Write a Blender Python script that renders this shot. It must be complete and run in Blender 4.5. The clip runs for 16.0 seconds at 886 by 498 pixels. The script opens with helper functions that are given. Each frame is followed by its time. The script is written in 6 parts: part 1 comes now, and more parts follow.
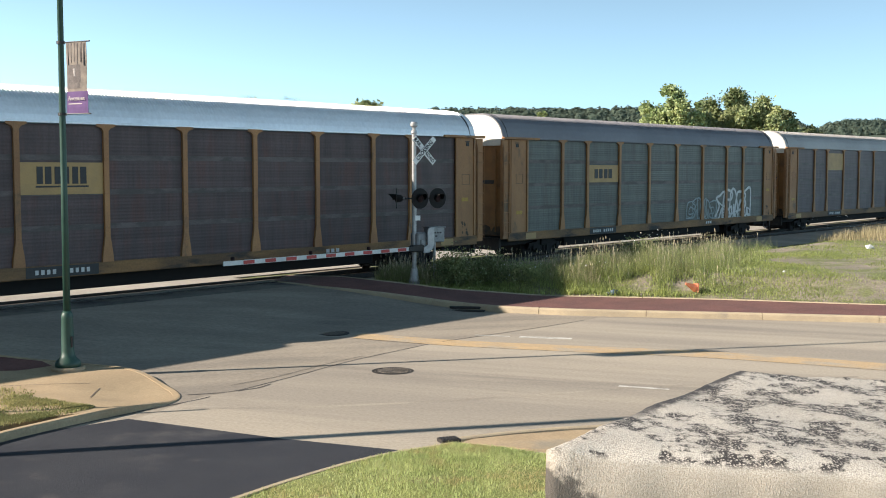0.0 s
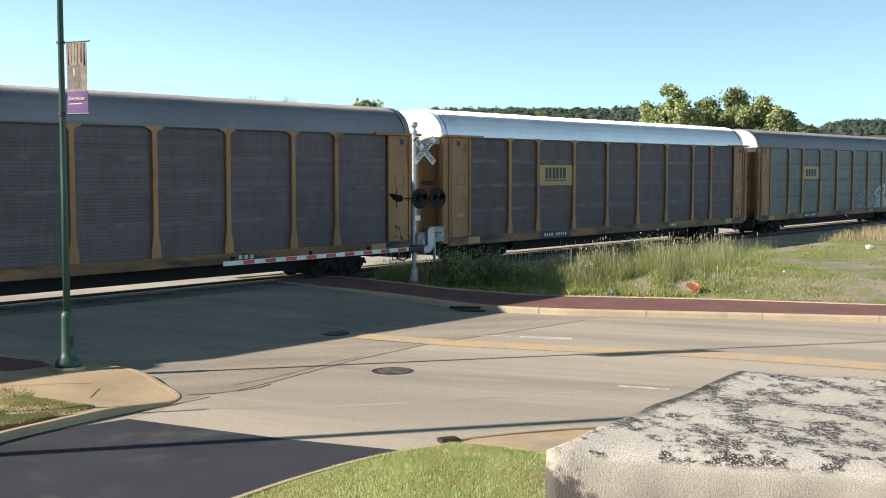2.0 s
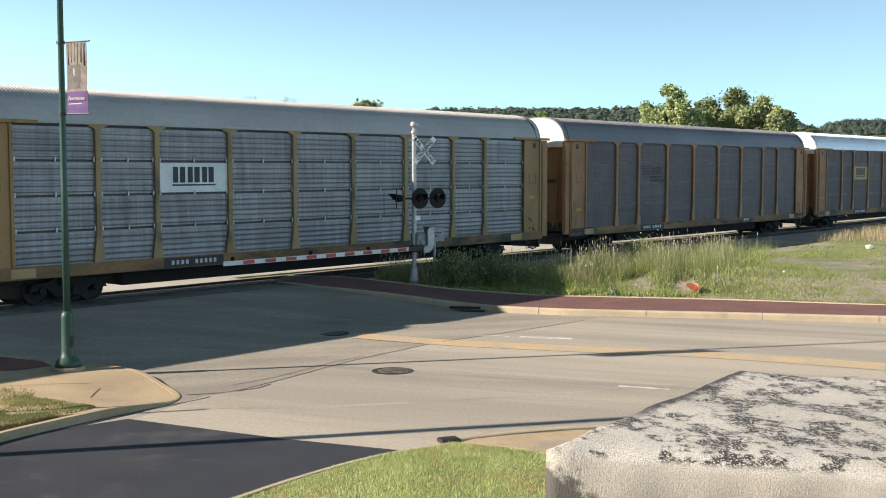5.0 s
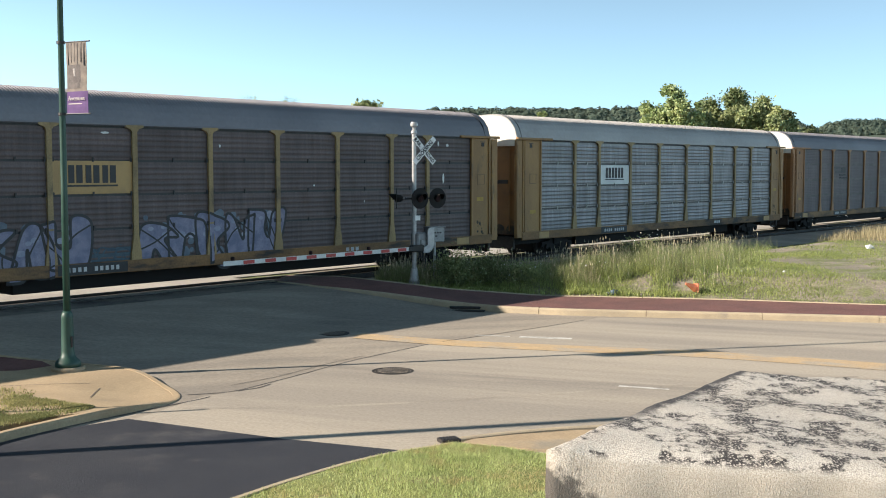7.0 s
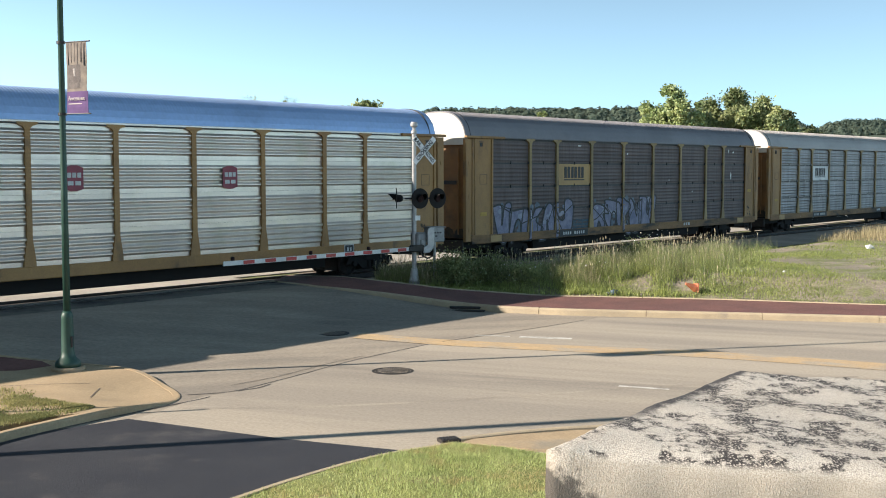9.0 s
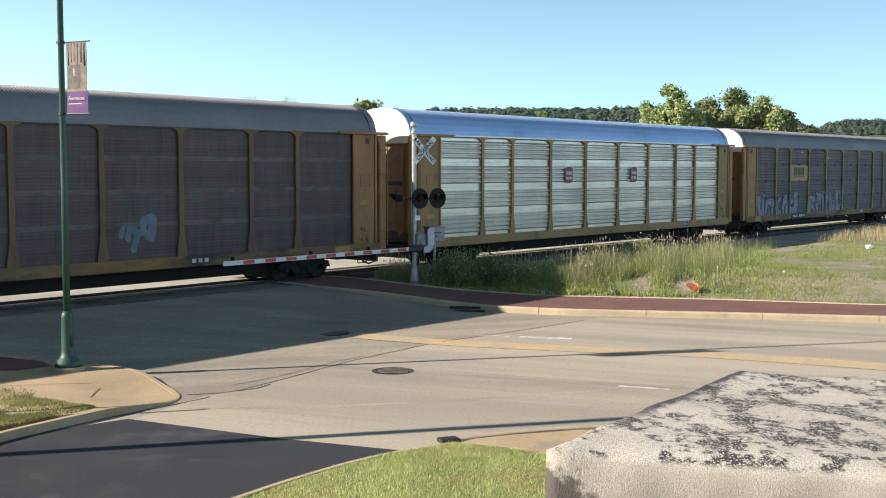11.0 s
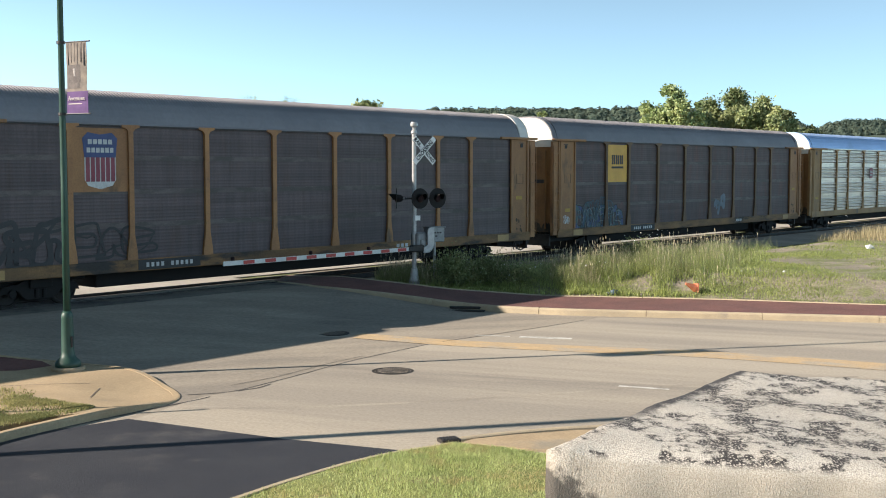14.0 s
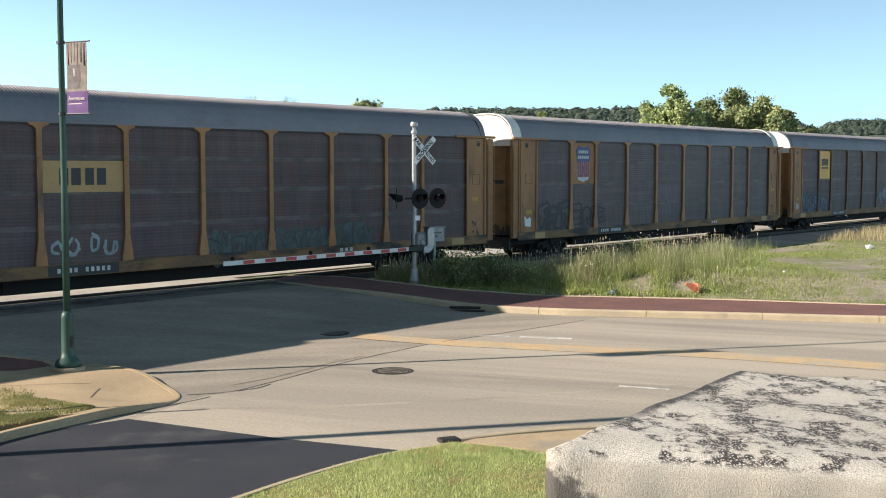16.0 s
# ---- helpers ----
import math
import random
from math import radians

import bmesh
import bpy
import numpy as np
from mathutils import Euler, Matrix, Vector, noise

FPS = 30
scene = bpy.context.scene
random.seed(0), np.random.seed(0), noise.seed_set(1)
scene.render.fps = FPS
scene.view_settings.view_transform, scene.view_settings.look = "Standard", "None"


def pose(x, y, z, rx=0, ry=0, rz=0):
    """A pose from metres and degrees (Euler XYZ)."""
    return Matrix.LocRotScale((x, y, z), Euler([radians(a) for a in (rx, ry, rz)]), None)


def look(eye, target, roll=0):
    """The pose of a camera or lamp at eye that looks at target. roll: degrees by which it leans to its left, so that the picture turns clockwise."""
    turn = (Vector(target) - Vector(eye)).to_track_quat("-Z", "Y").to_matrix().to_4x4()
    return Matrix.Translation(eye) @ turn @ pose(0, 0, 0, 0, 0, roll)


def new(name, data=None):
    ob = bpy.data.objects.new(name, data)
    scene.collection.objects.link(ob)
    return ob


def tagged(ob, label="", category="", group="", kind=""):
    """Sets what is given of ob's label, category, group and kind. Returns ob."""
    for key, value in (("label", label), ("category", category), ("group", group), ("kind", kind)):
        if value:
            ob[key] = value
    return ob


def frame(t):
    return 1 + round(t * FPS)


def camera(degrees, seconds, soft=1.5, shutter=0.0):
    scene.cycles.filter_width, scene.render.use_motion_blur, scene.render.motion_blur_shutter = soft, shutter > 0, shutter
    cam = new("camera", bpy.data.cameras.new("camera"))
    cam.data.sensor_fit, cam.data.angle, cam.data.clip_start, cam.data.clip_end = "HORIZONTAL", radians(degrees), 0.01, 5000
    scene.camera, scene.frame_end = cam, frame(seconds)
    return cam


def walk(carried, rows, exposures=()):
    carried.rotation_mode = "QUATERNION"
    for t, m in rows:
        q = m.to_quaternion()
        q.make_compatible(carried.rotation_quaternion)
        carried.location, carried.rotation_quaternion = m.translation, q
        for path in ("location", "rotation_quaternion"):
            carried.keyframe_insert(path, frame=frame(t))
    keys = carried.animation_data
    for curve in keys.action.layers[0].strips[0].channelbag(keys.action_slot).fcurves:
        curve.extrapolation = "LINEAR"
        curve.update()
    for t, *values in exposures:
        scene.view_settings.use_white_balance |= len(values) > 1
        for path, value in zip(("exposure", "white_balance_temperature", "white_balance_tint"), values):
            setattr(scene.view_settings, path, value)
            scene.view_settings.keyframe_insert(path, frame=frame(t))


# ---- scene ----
cam = camera(42.24, 16.0, soft=1.0)
VIEW = pose(0, 0, 4.485, 90 - 3.973, 0, 0)
walk(cam, [(0.0, VIEW), (16.0, VIEW)], exposures=[(0.0, 1.08, 6150, 10), (16.0, 1.08, 6150, 10)])

# ---- daylight ----
SUN_EL = 25.6
SUN_XY = (-0.968, -0.25)          # horizontal way towards the sun
world = bpy.data.worlds.new("sky")
scene.world = world
world.use_nodes = True
wn = world.node_tree.nodes
sky = wn.new("ShaderNodeTexSky")
sky.sky_type = "NISHITA"
sky.sun_disc = False
sky.sun_elevation = radians(SUN_EL)
sky.sun_rotation = math.atan2(-SUN_XY[0], SUN_XY[1])
sky.air_density, sky.dust_density, sky.ozone_density = 0.6, 0.0, 1.0
# clear summer air: a bright horizon and a deep zenith, little saturated
deep = wn.new("ShaderNodeGamma")
deep.inputs["Gamma"].default_value = 1.4
calm = wn.new("ShaderNodeHueSaturation")
calm.inputs["Saturation"].default_value = 0.3
tint = wn.new("ShaderNodeMix")
tint.data_type, tint.blend_type = "RGBA", "MULTIPLY"
tint.inputs["Factor"].default_value = 1.0
tint.inputs["B"].default_value = (0.332, 0.470, 0.522, 1.0)
links = world.node_tree.links
links.new(sky.outputs["Color"], deep.inputs["Color"])
links.new(deep.outputs["Color"], calm.inputs["Color"])
links.new(calm.outputs["Color"], tint.inputs["A"])
links.new(tint.outputs["Result"], wn["Background"].inputs["Color"])
wn["Background"].inputs["Strength"].default_value = 0.082
sun = new("sun", bpy.data.lights.new("sun", "SUN"))
sun.data.energy, sun.data.angle, sun.data.color = 5.0, radians(0.55), (1.0, 0.86, 0.71)
sun.matrix_world = look((SUN_XY[0] * 60, SUN_XY[1] * 60, 60 * math.tan(radians(SUN_EL))), (0, 0, 0))


# ---- materials ----
def mat(name, a, b=None, rough=0.8, metal=0.0, scale=1.0, stretch=(1, 1, 1), lo=0.35, hi=0.65, fine=40.0, grain=0.25,
        bump=0.3, bump_at=60.0, vary=0.0, third=None, third_scale=0.4, third_lo=0.55, third_hi=0.7, coord="Object", rough_vary=0.1,
        leaf=0.0, turn=0.0, bands=0.0, runs=0.0):
    """Two tones mixed by large noise, a third in patches, fine grain on top, relief, and a shift from piece to piece."""
    m = bpy.data.materials.new(name)
    m.use_nodes = True
    n, l = m.node_tree.nodes, m.node_tree.links
    bs = n["Principled BSDF"]
    b = b or [c * 0.75 for c in a]
    co = n.new("ShaderNodeTexCoord")
    mp = n.new("ShaderNodeMapping")
    mp.vector_type = "TEXTURE"
    mp.inputs["Scale"].default_value = [1 / k for k in stretch]
    mp.inputs["Rotation"].default_value = (0, 0, radians(turn))
    info = n.new("ShaderNodeObjectInfo")
    off = n.new("ShaderNodeVectorMath")
    off.operation = "MULTIPLY_ADD"
    comb = n.new("ShaderNodeCombineXYZ")
    l.new(info.outputs["Random"], comb.inputs[0])
    l.new(info.outputs["Random"], comb.inputs[1])
    l.new(comb.outputs[0], off.inputs[0])
    off.inputs[1].default_value = (37, 91, 0) if coord == "Object" else (0, 0, 0)
    l.new(co.outputs[coord], off.inputs[2])
    l.new(off.outputs[0], mp.inputs[0])

    def noise_at(s, detail=5.0, src=None):
        t = n.new("ShaderNodeTexNoise")
        t.inputs["Scale"].default_value = s
        t.inputs["Detail"].default_value = detail
        t.inputs["Roughness"].default_value = 0.62
        l.new((src or mp).outputs[0], t.inputs["Vector"])
        return t

    def ramp(src, p, q):
        r = n.new("ShaderNodeMapRange")
        r.interpolation_type = "SMOOTHSTEP"
        r.inputs["From Min"].default_value, r.inputs["From Max"].default_value = p, q
        l.new(src, r.inputs["Value"])
        return r.outputs[0]

    big = noise_at(scale)
    mix = n.new("ShaderNodeMix")
    mix.data_type = "RGBA"
    mix.inputs["A"].default_value, mix.inputs["B"].default_value = (*a, 1), (*b, 1)
    l.new(ramp(big.outputs["Fac"], lo, hi), mix.inputs["Factor"])
    last = mix.outputs["Result"]
    if third:
        t3 = noise_at(third_scale, 8.0)
        mx = n.new("ShaderNodeMix")
        mx.data_type = "RGBA"
        mx.inputs["B"].default_value = (*third, 1)
        l.new(last, mx.inputs["A"])
        l.new(ramp(t3.outputs["Fac"], third_lo, third_hi), mx.inputs["Factor"])
        last = mx.outputs["Result"]
    fn = noise_at(fine, 3.0, off)
    g = n.new("ShaderNodeMapRange")
    g.inputs["From Min"].default_value, g.inputs["From Max"].default_value = 0.25, 0.75
    g.inputs["To Min"].default_value, g.inputs["To Max"].default_value = 1 - grain, 1 + grain
    l.new(fn.outputs["Fac"], g.inputs["Value"])
    val = g.outputs[0]
    if vary:
        geo = n.new("ShaderNodeNewGeometry")
        for src in (info.outputs["Random"], geo.outputs["Random Per Island"]):
            v = n.new("ShaderNodeMapRange")
            v.inputs["To Min"].default_value, v.inputs["To Max"].default_value = 1 - vary, 1 + vary
            l.new(src, v.inputs["Value"])
            mu = n.new("ShaderNodeMath")
            mu.operation = "MULTIPLY"
            l.new(val, mu.inputs[0])
            l.new(v.outputs[0], mu.inputs[1])
            val = mu.outputs[0]
    for amount, sz in ((bands, (0.10, 0.10, 5.5)), (runs, (9.0, 9.0, 0.22))):
        if amount:
            mb = n.new("ShaderNodeMapping")
            mb.inputs["Scale"].default_value = sz
            l.new(off.outputs[0], mb.inputs[0])
            bd = noise_at(1.0, 4.0, mb)
            br = n.new("ShaderNodeMapRange")
            br.inputs["From Min"].default_value, br.inputs["From Max"].default_value = 0.3, 0.7
            br.inputs["To Min"].default_value, br.inputs["To Max"].default_value = 1 - amount, 1 + amount
            l.new(bd.outputs["Fac"], br.inputs["Value"])
            mu = n.new("ShaderNodeMath")
            mu.operation = "MULTIPLY"
            l.new(val, mu.inputs[0])
            l.new(br.outputs[0], mu.inputs[1])
            val = mu.outputs[0]
    sc = n.new("ShaderNodeVectorMath")
    sc.operation = "SCALE"
    l.new(last, sc.inputs[0])
    l.new(val, sc.inputs["Scale"])
    l.new(sc.outputs[0], bs.inputs["Base Color"])
    rr = n.new("ShaderNodeMapRange")
    rr.inputs["To Min"].default_value, rr.inputs["To Max"].default_value = max(0.05, rough - rough_vary), min(1, rough + rough_vary)
    l.new(big.outputs["Fac"], rr.inputs["Value"])
    l.new(rr.outputs[0], bs.inputs["Roughness"])
    bs.inputs["Metallic"].default_value = metal
    if bump:
        bt = noise_at(bump_at, 4.0, off)
        bp = n.new("ShaderNodeBump")
        bp.inputs["Strength"].default_value = bump
        bp.inputs["Distance"].default_value = 0.02
        l.new(bt.outputs["Fac"], bp.inputs["Height"])
        l.new(bp.outputs[0], bs.inputs["Normal"])
    if leaf:
        tr = n.new("ShaderNodeBsdfTranslucent")
        l.new(sc.outputs[0], tr.inputs["Color"])
        ms = n.new("ShaderNodeMixShader")
        ms.inputs[0].default_value = leaf
        l.new(bs.outputs[0], ms.inputs[1])
        l.new(tr.outputs[0], ms.inputs[2])
        l.new(ms.outputs[0], n["Material Output"].inputs["Surface"])
    return m


M = {}
M["concrete_road"] = mat("concrete_road", (0.335, 0.292, 0.23), (0.23, 0.204, 0.168), 0.85, scale=0.40, stretch=(0.3, 1.0, 1), turn=12, lo=0.36, hi=0.64, grain=0.20, fine=9,
                         third=(0.17, 0.152, 0.13), third_scale=0.42, third_lo=0.53, third_hi=0.72, bump=0.25)
M["asphalt"] = mat("asphalt", (0.025, 0.027, 0.036), (0.034, 0.036, 0.044), 0.75, scale=0.6, grain=0.35, fine=70, bump=0.5, bump_at=120,
                   third=(0.095, 0.09, 0.088), third_scale=0.8, third_lo=0.52, third_hi=0.78)
M["concrete_pale"] = mat("concrete_pale", (0.405, 0.356, 0.282), (0.30, 0.266, 0.218), 0.85, scale=0.40, stretch=(0.10, 1.0, 1), turn=-21, lo=0.36, hi=0.64, grain=0.16, fine=14,
                         third=(0.20, 0.178, 0.152), third_scale=0.38, third_lo=0.53, third_hi=0.74, bump=0.25)
M["crossing_slab"] = mat("crossing_slab", (0.19, 0.168, 0.138), (0.13, 0.115, 0.098), 0.85, scale=0.6, grain=0.3, fine=30, bump=0.3, third=(0.06, 0.055, 0.05), third_scale=0.8, third_lo=0.5, third_hi=0.7)
M["kerb"] = mat("kerb_concrete", (0.44, 0.36, 0.24), (0.36, 0.30, 0.21), 0.88, scale=1.2, grain=0.15, bump=0.3, third=(0.25, 0.22, 0.18), third_scale=0.9, third_lo=0.62, third_hi=0.8)
M["walk"] = mat("walk_concrete", (0.43, 0.325, 0.198), (0.36, 0.272, 0.165), 0.88, scale=0.8, grain=0.16, fine=22, bump=0.25, third=(0.30, 0.255, 0.185), third_scale=0.5)
M["pave_brick"] = mat("pave_brick", (0.20, 0.092, 0.078), (0.155, 0.075, 0.066), 0.85, scale=0.9, grain=0.3, fine=18, bump=0.4, vary=0.14)
M["soil"] = mat("soil", (0.31, 0.262, 0.21), (0.225, 0.195, 0.16), 0.95, scale=0.4, grain=0.4, fine=14, bump=0.8, bump_at=18,
                third=(0.15, 0.17, 0.06), third_scale=0.45, third_lo=0.44, third_hi=0.58)
M["lawn_soil"] = mat("lawn_soil", (0.27, 0.29, 0.09), (0.21, 0.24, 0.075), 0.95, scale=0.8, grain=0.4, fine=25, bump=0.8, third=(0.30, 0.25, 0.13), third_scale=1.2)
M["gravel"] = mat("ballast", (0.062, 0.056, 0.05), (0.035, 0.032, 0.029), 0.95, scale=4, grain=0.5, fine=14, bump=1.0, bump_at=14)
M["far_gravel"] = mat("far_gravel", (0.42, 0.39, 0.335), (0.32, 0.295, 0.25), 0.95, scale=0.3, grain=0.2, fine=10, bump=0.4)
M["yellow_line"] = mat("yellow_line", (0.52, 0.375, 0.205), (0.45, 0.34, 0.21), 0.8, scale=1.6, lo=0.35, hi=0.65, grain=0.25, third=(0.40, 0.345, 0.265), third_scale=0.9, third_lo=0.46, third_hi=0.64)
M["white_line"] = mat("white_line", (0.66, 0.65, 0.60), (0.5, 0.48, 0.43), 0.8, scale=3, grain=0.15, third=(0.36, 0.34, 0.30), third_scale=2.2, third_lo=0.5, third_hi=0.6)
M["tyre_mark"] = mat("tyre_mark", (0.31, 0.274, 0.222), (0.27, 0.24, 0.196), 0.85, scale=0.8, grain=0.2, fine=14, third=(0.37, 0.326, 0.26), third_scale=0.5, third_lo=0.42, third_hi=0.6)
M["road_stain"] = mat("road_stain", (0.17, 0.15, 0.125), (0.23, 0.20, 0.165), 0.85, scale=1.2, grain=0.3, fine=12, third=(0.36, 0.31, 0.24), third_scale=1.1, third_lo=0.50, third_hi=0.64)
M["tar"] = mat("tar", (0.06, 0.057, 0.053), (0.12, 0.11, 0.1), 0.8, scale=1.5, grain=0.2)
M["iron"] = mat("cast_iron", (0.03, 0.028, 0.027), (0.05, 0.044, 0.038), 0.6, metal=0.4, scale=5, grain=0.3)


def pier_material():
    """Exposed aggregate with pebbles, and black lichen in broken patches."""
    m = bpy.data.materials.new("pier_concrete")
    m.use_nodes = True
    n, l = m.node_tree.nodes, m.node_tree.links
    bs = n["Principled BSDF"]
    co = n.new("ShaderNodeTexCoord")

    def tex(kind, scale, detail=0.0, rough=0.6):
        t = n.new(kind)
        t.inputs["Scale"].default_value = scale
        if kind == "ShaderNodeTexNoise":
            t.inputs["Detail"].default_value, t.inputs["Roughness"].default_value = detail, rough
        l.new(co.outputs["Object"], t.inputs["Vector"])
        return t

    def ramp(src, p, q, a=0.0, b=1.0):
        r = n.new("ShaderNodeMapRange")
        r.inputs["From Min"].default_value, r.inputs["From Max"].default_value = p, q
        r.inputs["To Min"].default_value, r.inputs["To Max"].default_value = a, b
        l.new(src, r.inputs["Value"])
        return r.outputs[0]

    def mixed(fac, a, b):
        x = n.new("ShaderNodeMix")
        x.data_type = "RGBA"
        for key, v in (("A", a), ("B", b)):
            if isinstance(v, tuple):
                x.inputs[key].default_value = (*v, 1)
            else:
                l.new(v, x.inputs[key])
        l.new(fac, x.inputs["Factor"])
        return x.outputs["Result"]

    def times(a, b):
        x = n.new("ShaderNodeMath")
        x.operation = "MULTIPLY"
        l.new(a, x.inputs[0])
        l.new(b, x.inputs[1])
        return x.outputs[0]

    pebble = tex("ShaderNodeTexVoronoi", 270)
    sand = tex("ShaderNodeTexNoise", 330, 2.0)
    base = mixed(ramp(tex("ShaderNodeTexNoise", 4, 5.0).outputs["Fac"], 0.35, 0.65), (0.63, 0.58, 0.50), (0.49, 0.445, 0.375))
    tone = mixed(ramp(pebble.outputs["Color"], 0.35, 0.95), base, (0.66, 0.62, 0.55))
    tone = mixed(ramp(pebble.outputs["Distance"], 0.40, 0.70, 0.0, 0.42), tone, (0.16, 0.14, 0.115))
    tone = mixed(ramp(sand.outputs["Fac"], 0.55, 0.8, 0.0, 0.4), tone, (0.27, 0.245, 0.21))
    patch = ramp(tex("ShaderNodeTexNoise", 8.5, 6.0, 0.68).outputs["Fac"], 0.475, 0.535)
    coarse = tex("ShaderNodeTexVoronoi", 150)
    broken = times(ramp(tex("ShaderNodeTexNoise", 42, 4.0, 0.75).outputs["Fac"], 0.40, 0.48), ramp(coarse.outputs["Distance"], 0.24, 0.37))
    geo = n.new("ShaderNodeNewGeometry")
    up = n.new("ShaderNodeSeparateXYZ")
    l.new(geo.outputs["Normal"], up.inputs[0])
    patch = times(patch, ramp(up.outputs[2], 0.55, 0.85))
    # sides mixed to a darker buff by normal: the front's shade put in colour
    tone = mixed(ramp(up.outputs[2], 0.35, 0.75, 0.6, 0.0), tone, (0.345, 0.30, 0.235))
    tone = mixed(times(times(patch, broken), ramp(pebble.outputs["Color"], 0.9, 0.7, 0.5, 1.0)), tone, (0.045, 0.041, 0.040))
    # a darker tone at the near corner's foot, below a ragged slanting line
    away = n.new("ShaderNodeVectorMath")
    away.operation = "DOT_PRODUCT"
    away.inputs[1].default_value = (0.796, -0.0758, 1.0)
    l.new(co.outputs["Object"], away.inputs[0])
    level = n.new("ShaderNodeMath")
    level.operation = "SUBTRACT"
    level.inputs[1].default_value = 3.853
    l.new(away.outputs["Value"], level.inputs[0])
    rag = n.new("ShaderNodeMath")
    rag.operation = "ADD"
    l.new(level.outputs[0], rag.inputs[0])
    l.new(ramp(tex("ShaderNodeTexNoise", 26, 5.0, 0.7).outputs["Fac"], 0.3, 0.7, -0.035, 0.035), rag.inputs[1])
    tone = mixed(ramp(rag.outputs[0], -0.025, 0.005, 0.85, 0.0), tone, (0.055, 0.05, 0.045))
    # dark band along the far half of the left rim
    def along(normal, offset):
        d = n.new("ShaderNodeVectorMath")
        d.operation = "DOT_PRODUCT"
        d.inputs[1].default_value = normal
        l.new(co.outputs["Object"], d.inputs[0])
        a = n.new("ShaderNodeMath")
        a.inputs[1].default_value = offset
        l.new(d.outputs["Value"], a.inputs[0])
        return a

    inward = along((0.819, -0.574, 0.0), 1.239)
    rim = n.new("ShaderNodeMath")
    l.new(inward.outputs[0], rim.inputs[0])
    l.new(ramp(tex("ShaderNodeTexNoise", 18, 5.0, 0.7).outputs["Fac"], 0.3, 0.7, -0.02, 0.02), rim.inputs[1])
    rim_dark = times(ramp(rim.outputs[0], 0.035, 0.06, 0.95, 0.0), ramp(along((0.574, 0.819, 0.0), -2.163).outputs[0], 0.25, 0.5))
    tone = mixed(rim_dark, tone, (0.034, 0.033, 0.036))
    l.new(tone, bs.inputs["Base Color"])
    bs.inputs["Roughness"].default_value = 0.93
    bp = n.new("ShaderNodeBump")
    bp.inputs["Strength"].default_value, bp.inputs["Distance"].default_value = 0.9, 0.0018
    high = n.new("ShaderNodeMath")
    high.operation = "ADD"
    l.new(ramp(pebble.outputs["Distance"], 0.0, 0.7, 0.55, 0.0), high.inputs[0])
    l.new(ramp(tex("ShaderNodeTexNoise", 240, 3.0, 0.7).outputs["Fac"], 0.3, 0.7, 0.0, 0.8), high.inputs[1])
    l.new(high.outputs[0], bp.inputs["Height"])
    l.new(bp.outputs[0], bs.inputs["Normal"])
    return m


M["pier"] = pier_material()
M["green_paint"] = mat("green_paint", (0.020, 0.060, 0.045), (0.026, 0.070, 0.053), 0.5, scale=4, grain=0.1, bump=0.03)
M["galv_dull"] = mat("dull_galvanised", (0.27, 0.275, 0.275), (0.21, 0.215, 0.215), 0.55, metal=0.3, scale=5, grain=0.15, bump=0.05)
M["galv"] = mat("galvanised", (0.42, 0.42, 0.41), (0.33, 0.33, 0.33), 0.45, metal=0.35, scale=6, grain=0.12, bump=0.05)
M["black"] = mat("black_paint", (0.016, 0.016, 0.018), (0.026, 0.025, 0.025), 0.5, scale=6, grain=0.2, bump=0.1)
M["white_sheet"] = mat("white_sheet", (0.74, 0.74, 0.72), (0.66, 0.66, 0.64), 0.5, scale=4, grain=0.06, bump=0.03)
M["red_tape"] = mat("red_tape", (0.42, 0.035, 0.03), (0.34, 0.04, 0.03), 0.45, scale=5, grain=0.1, bump=0.03)
M["lens_red"] = mat("lens_red", (0.016, 0.002, 0.002), (0.010, 0.0015, 0.0015), 0.92, scale=8, grain=0.1, bump=0.1)
M["orange"] = mat("orange_plastic", (0.58, 0.19, 0.09), (0.48, 0.16, 0.08), 0.6, scale=8, grain=0.15, bump=0.1)
M["purple"] = mat("purple_cloth", (0.12, 0.065, 0.18), (0.10, 0.055, 0.15), 0.85, scale=6, grain=0.1, bump=0.15, bump_at=200)
M["tan_cloth"] = mat("tan_cloth", (0.25, 0.21, 0.17), (0.17, 0.145, 0.125), 0.85, scale=5, grain=0.2, bump=0.15, bump_at=200)
M["dark_cloth"] = mat("dark_cloth", (0.10, 0.085, 0.08), (0.15, 0.13, 0.12), 0.85, scale=8, grain=0.3, bump=0.1)
M["pale_cloth"] = mat("pale_cloth", (0.55, 0.50, 0.46), (0.45, 0.42, 0.4), 0.85, scale=8, grain=0.1, bump=0.1)
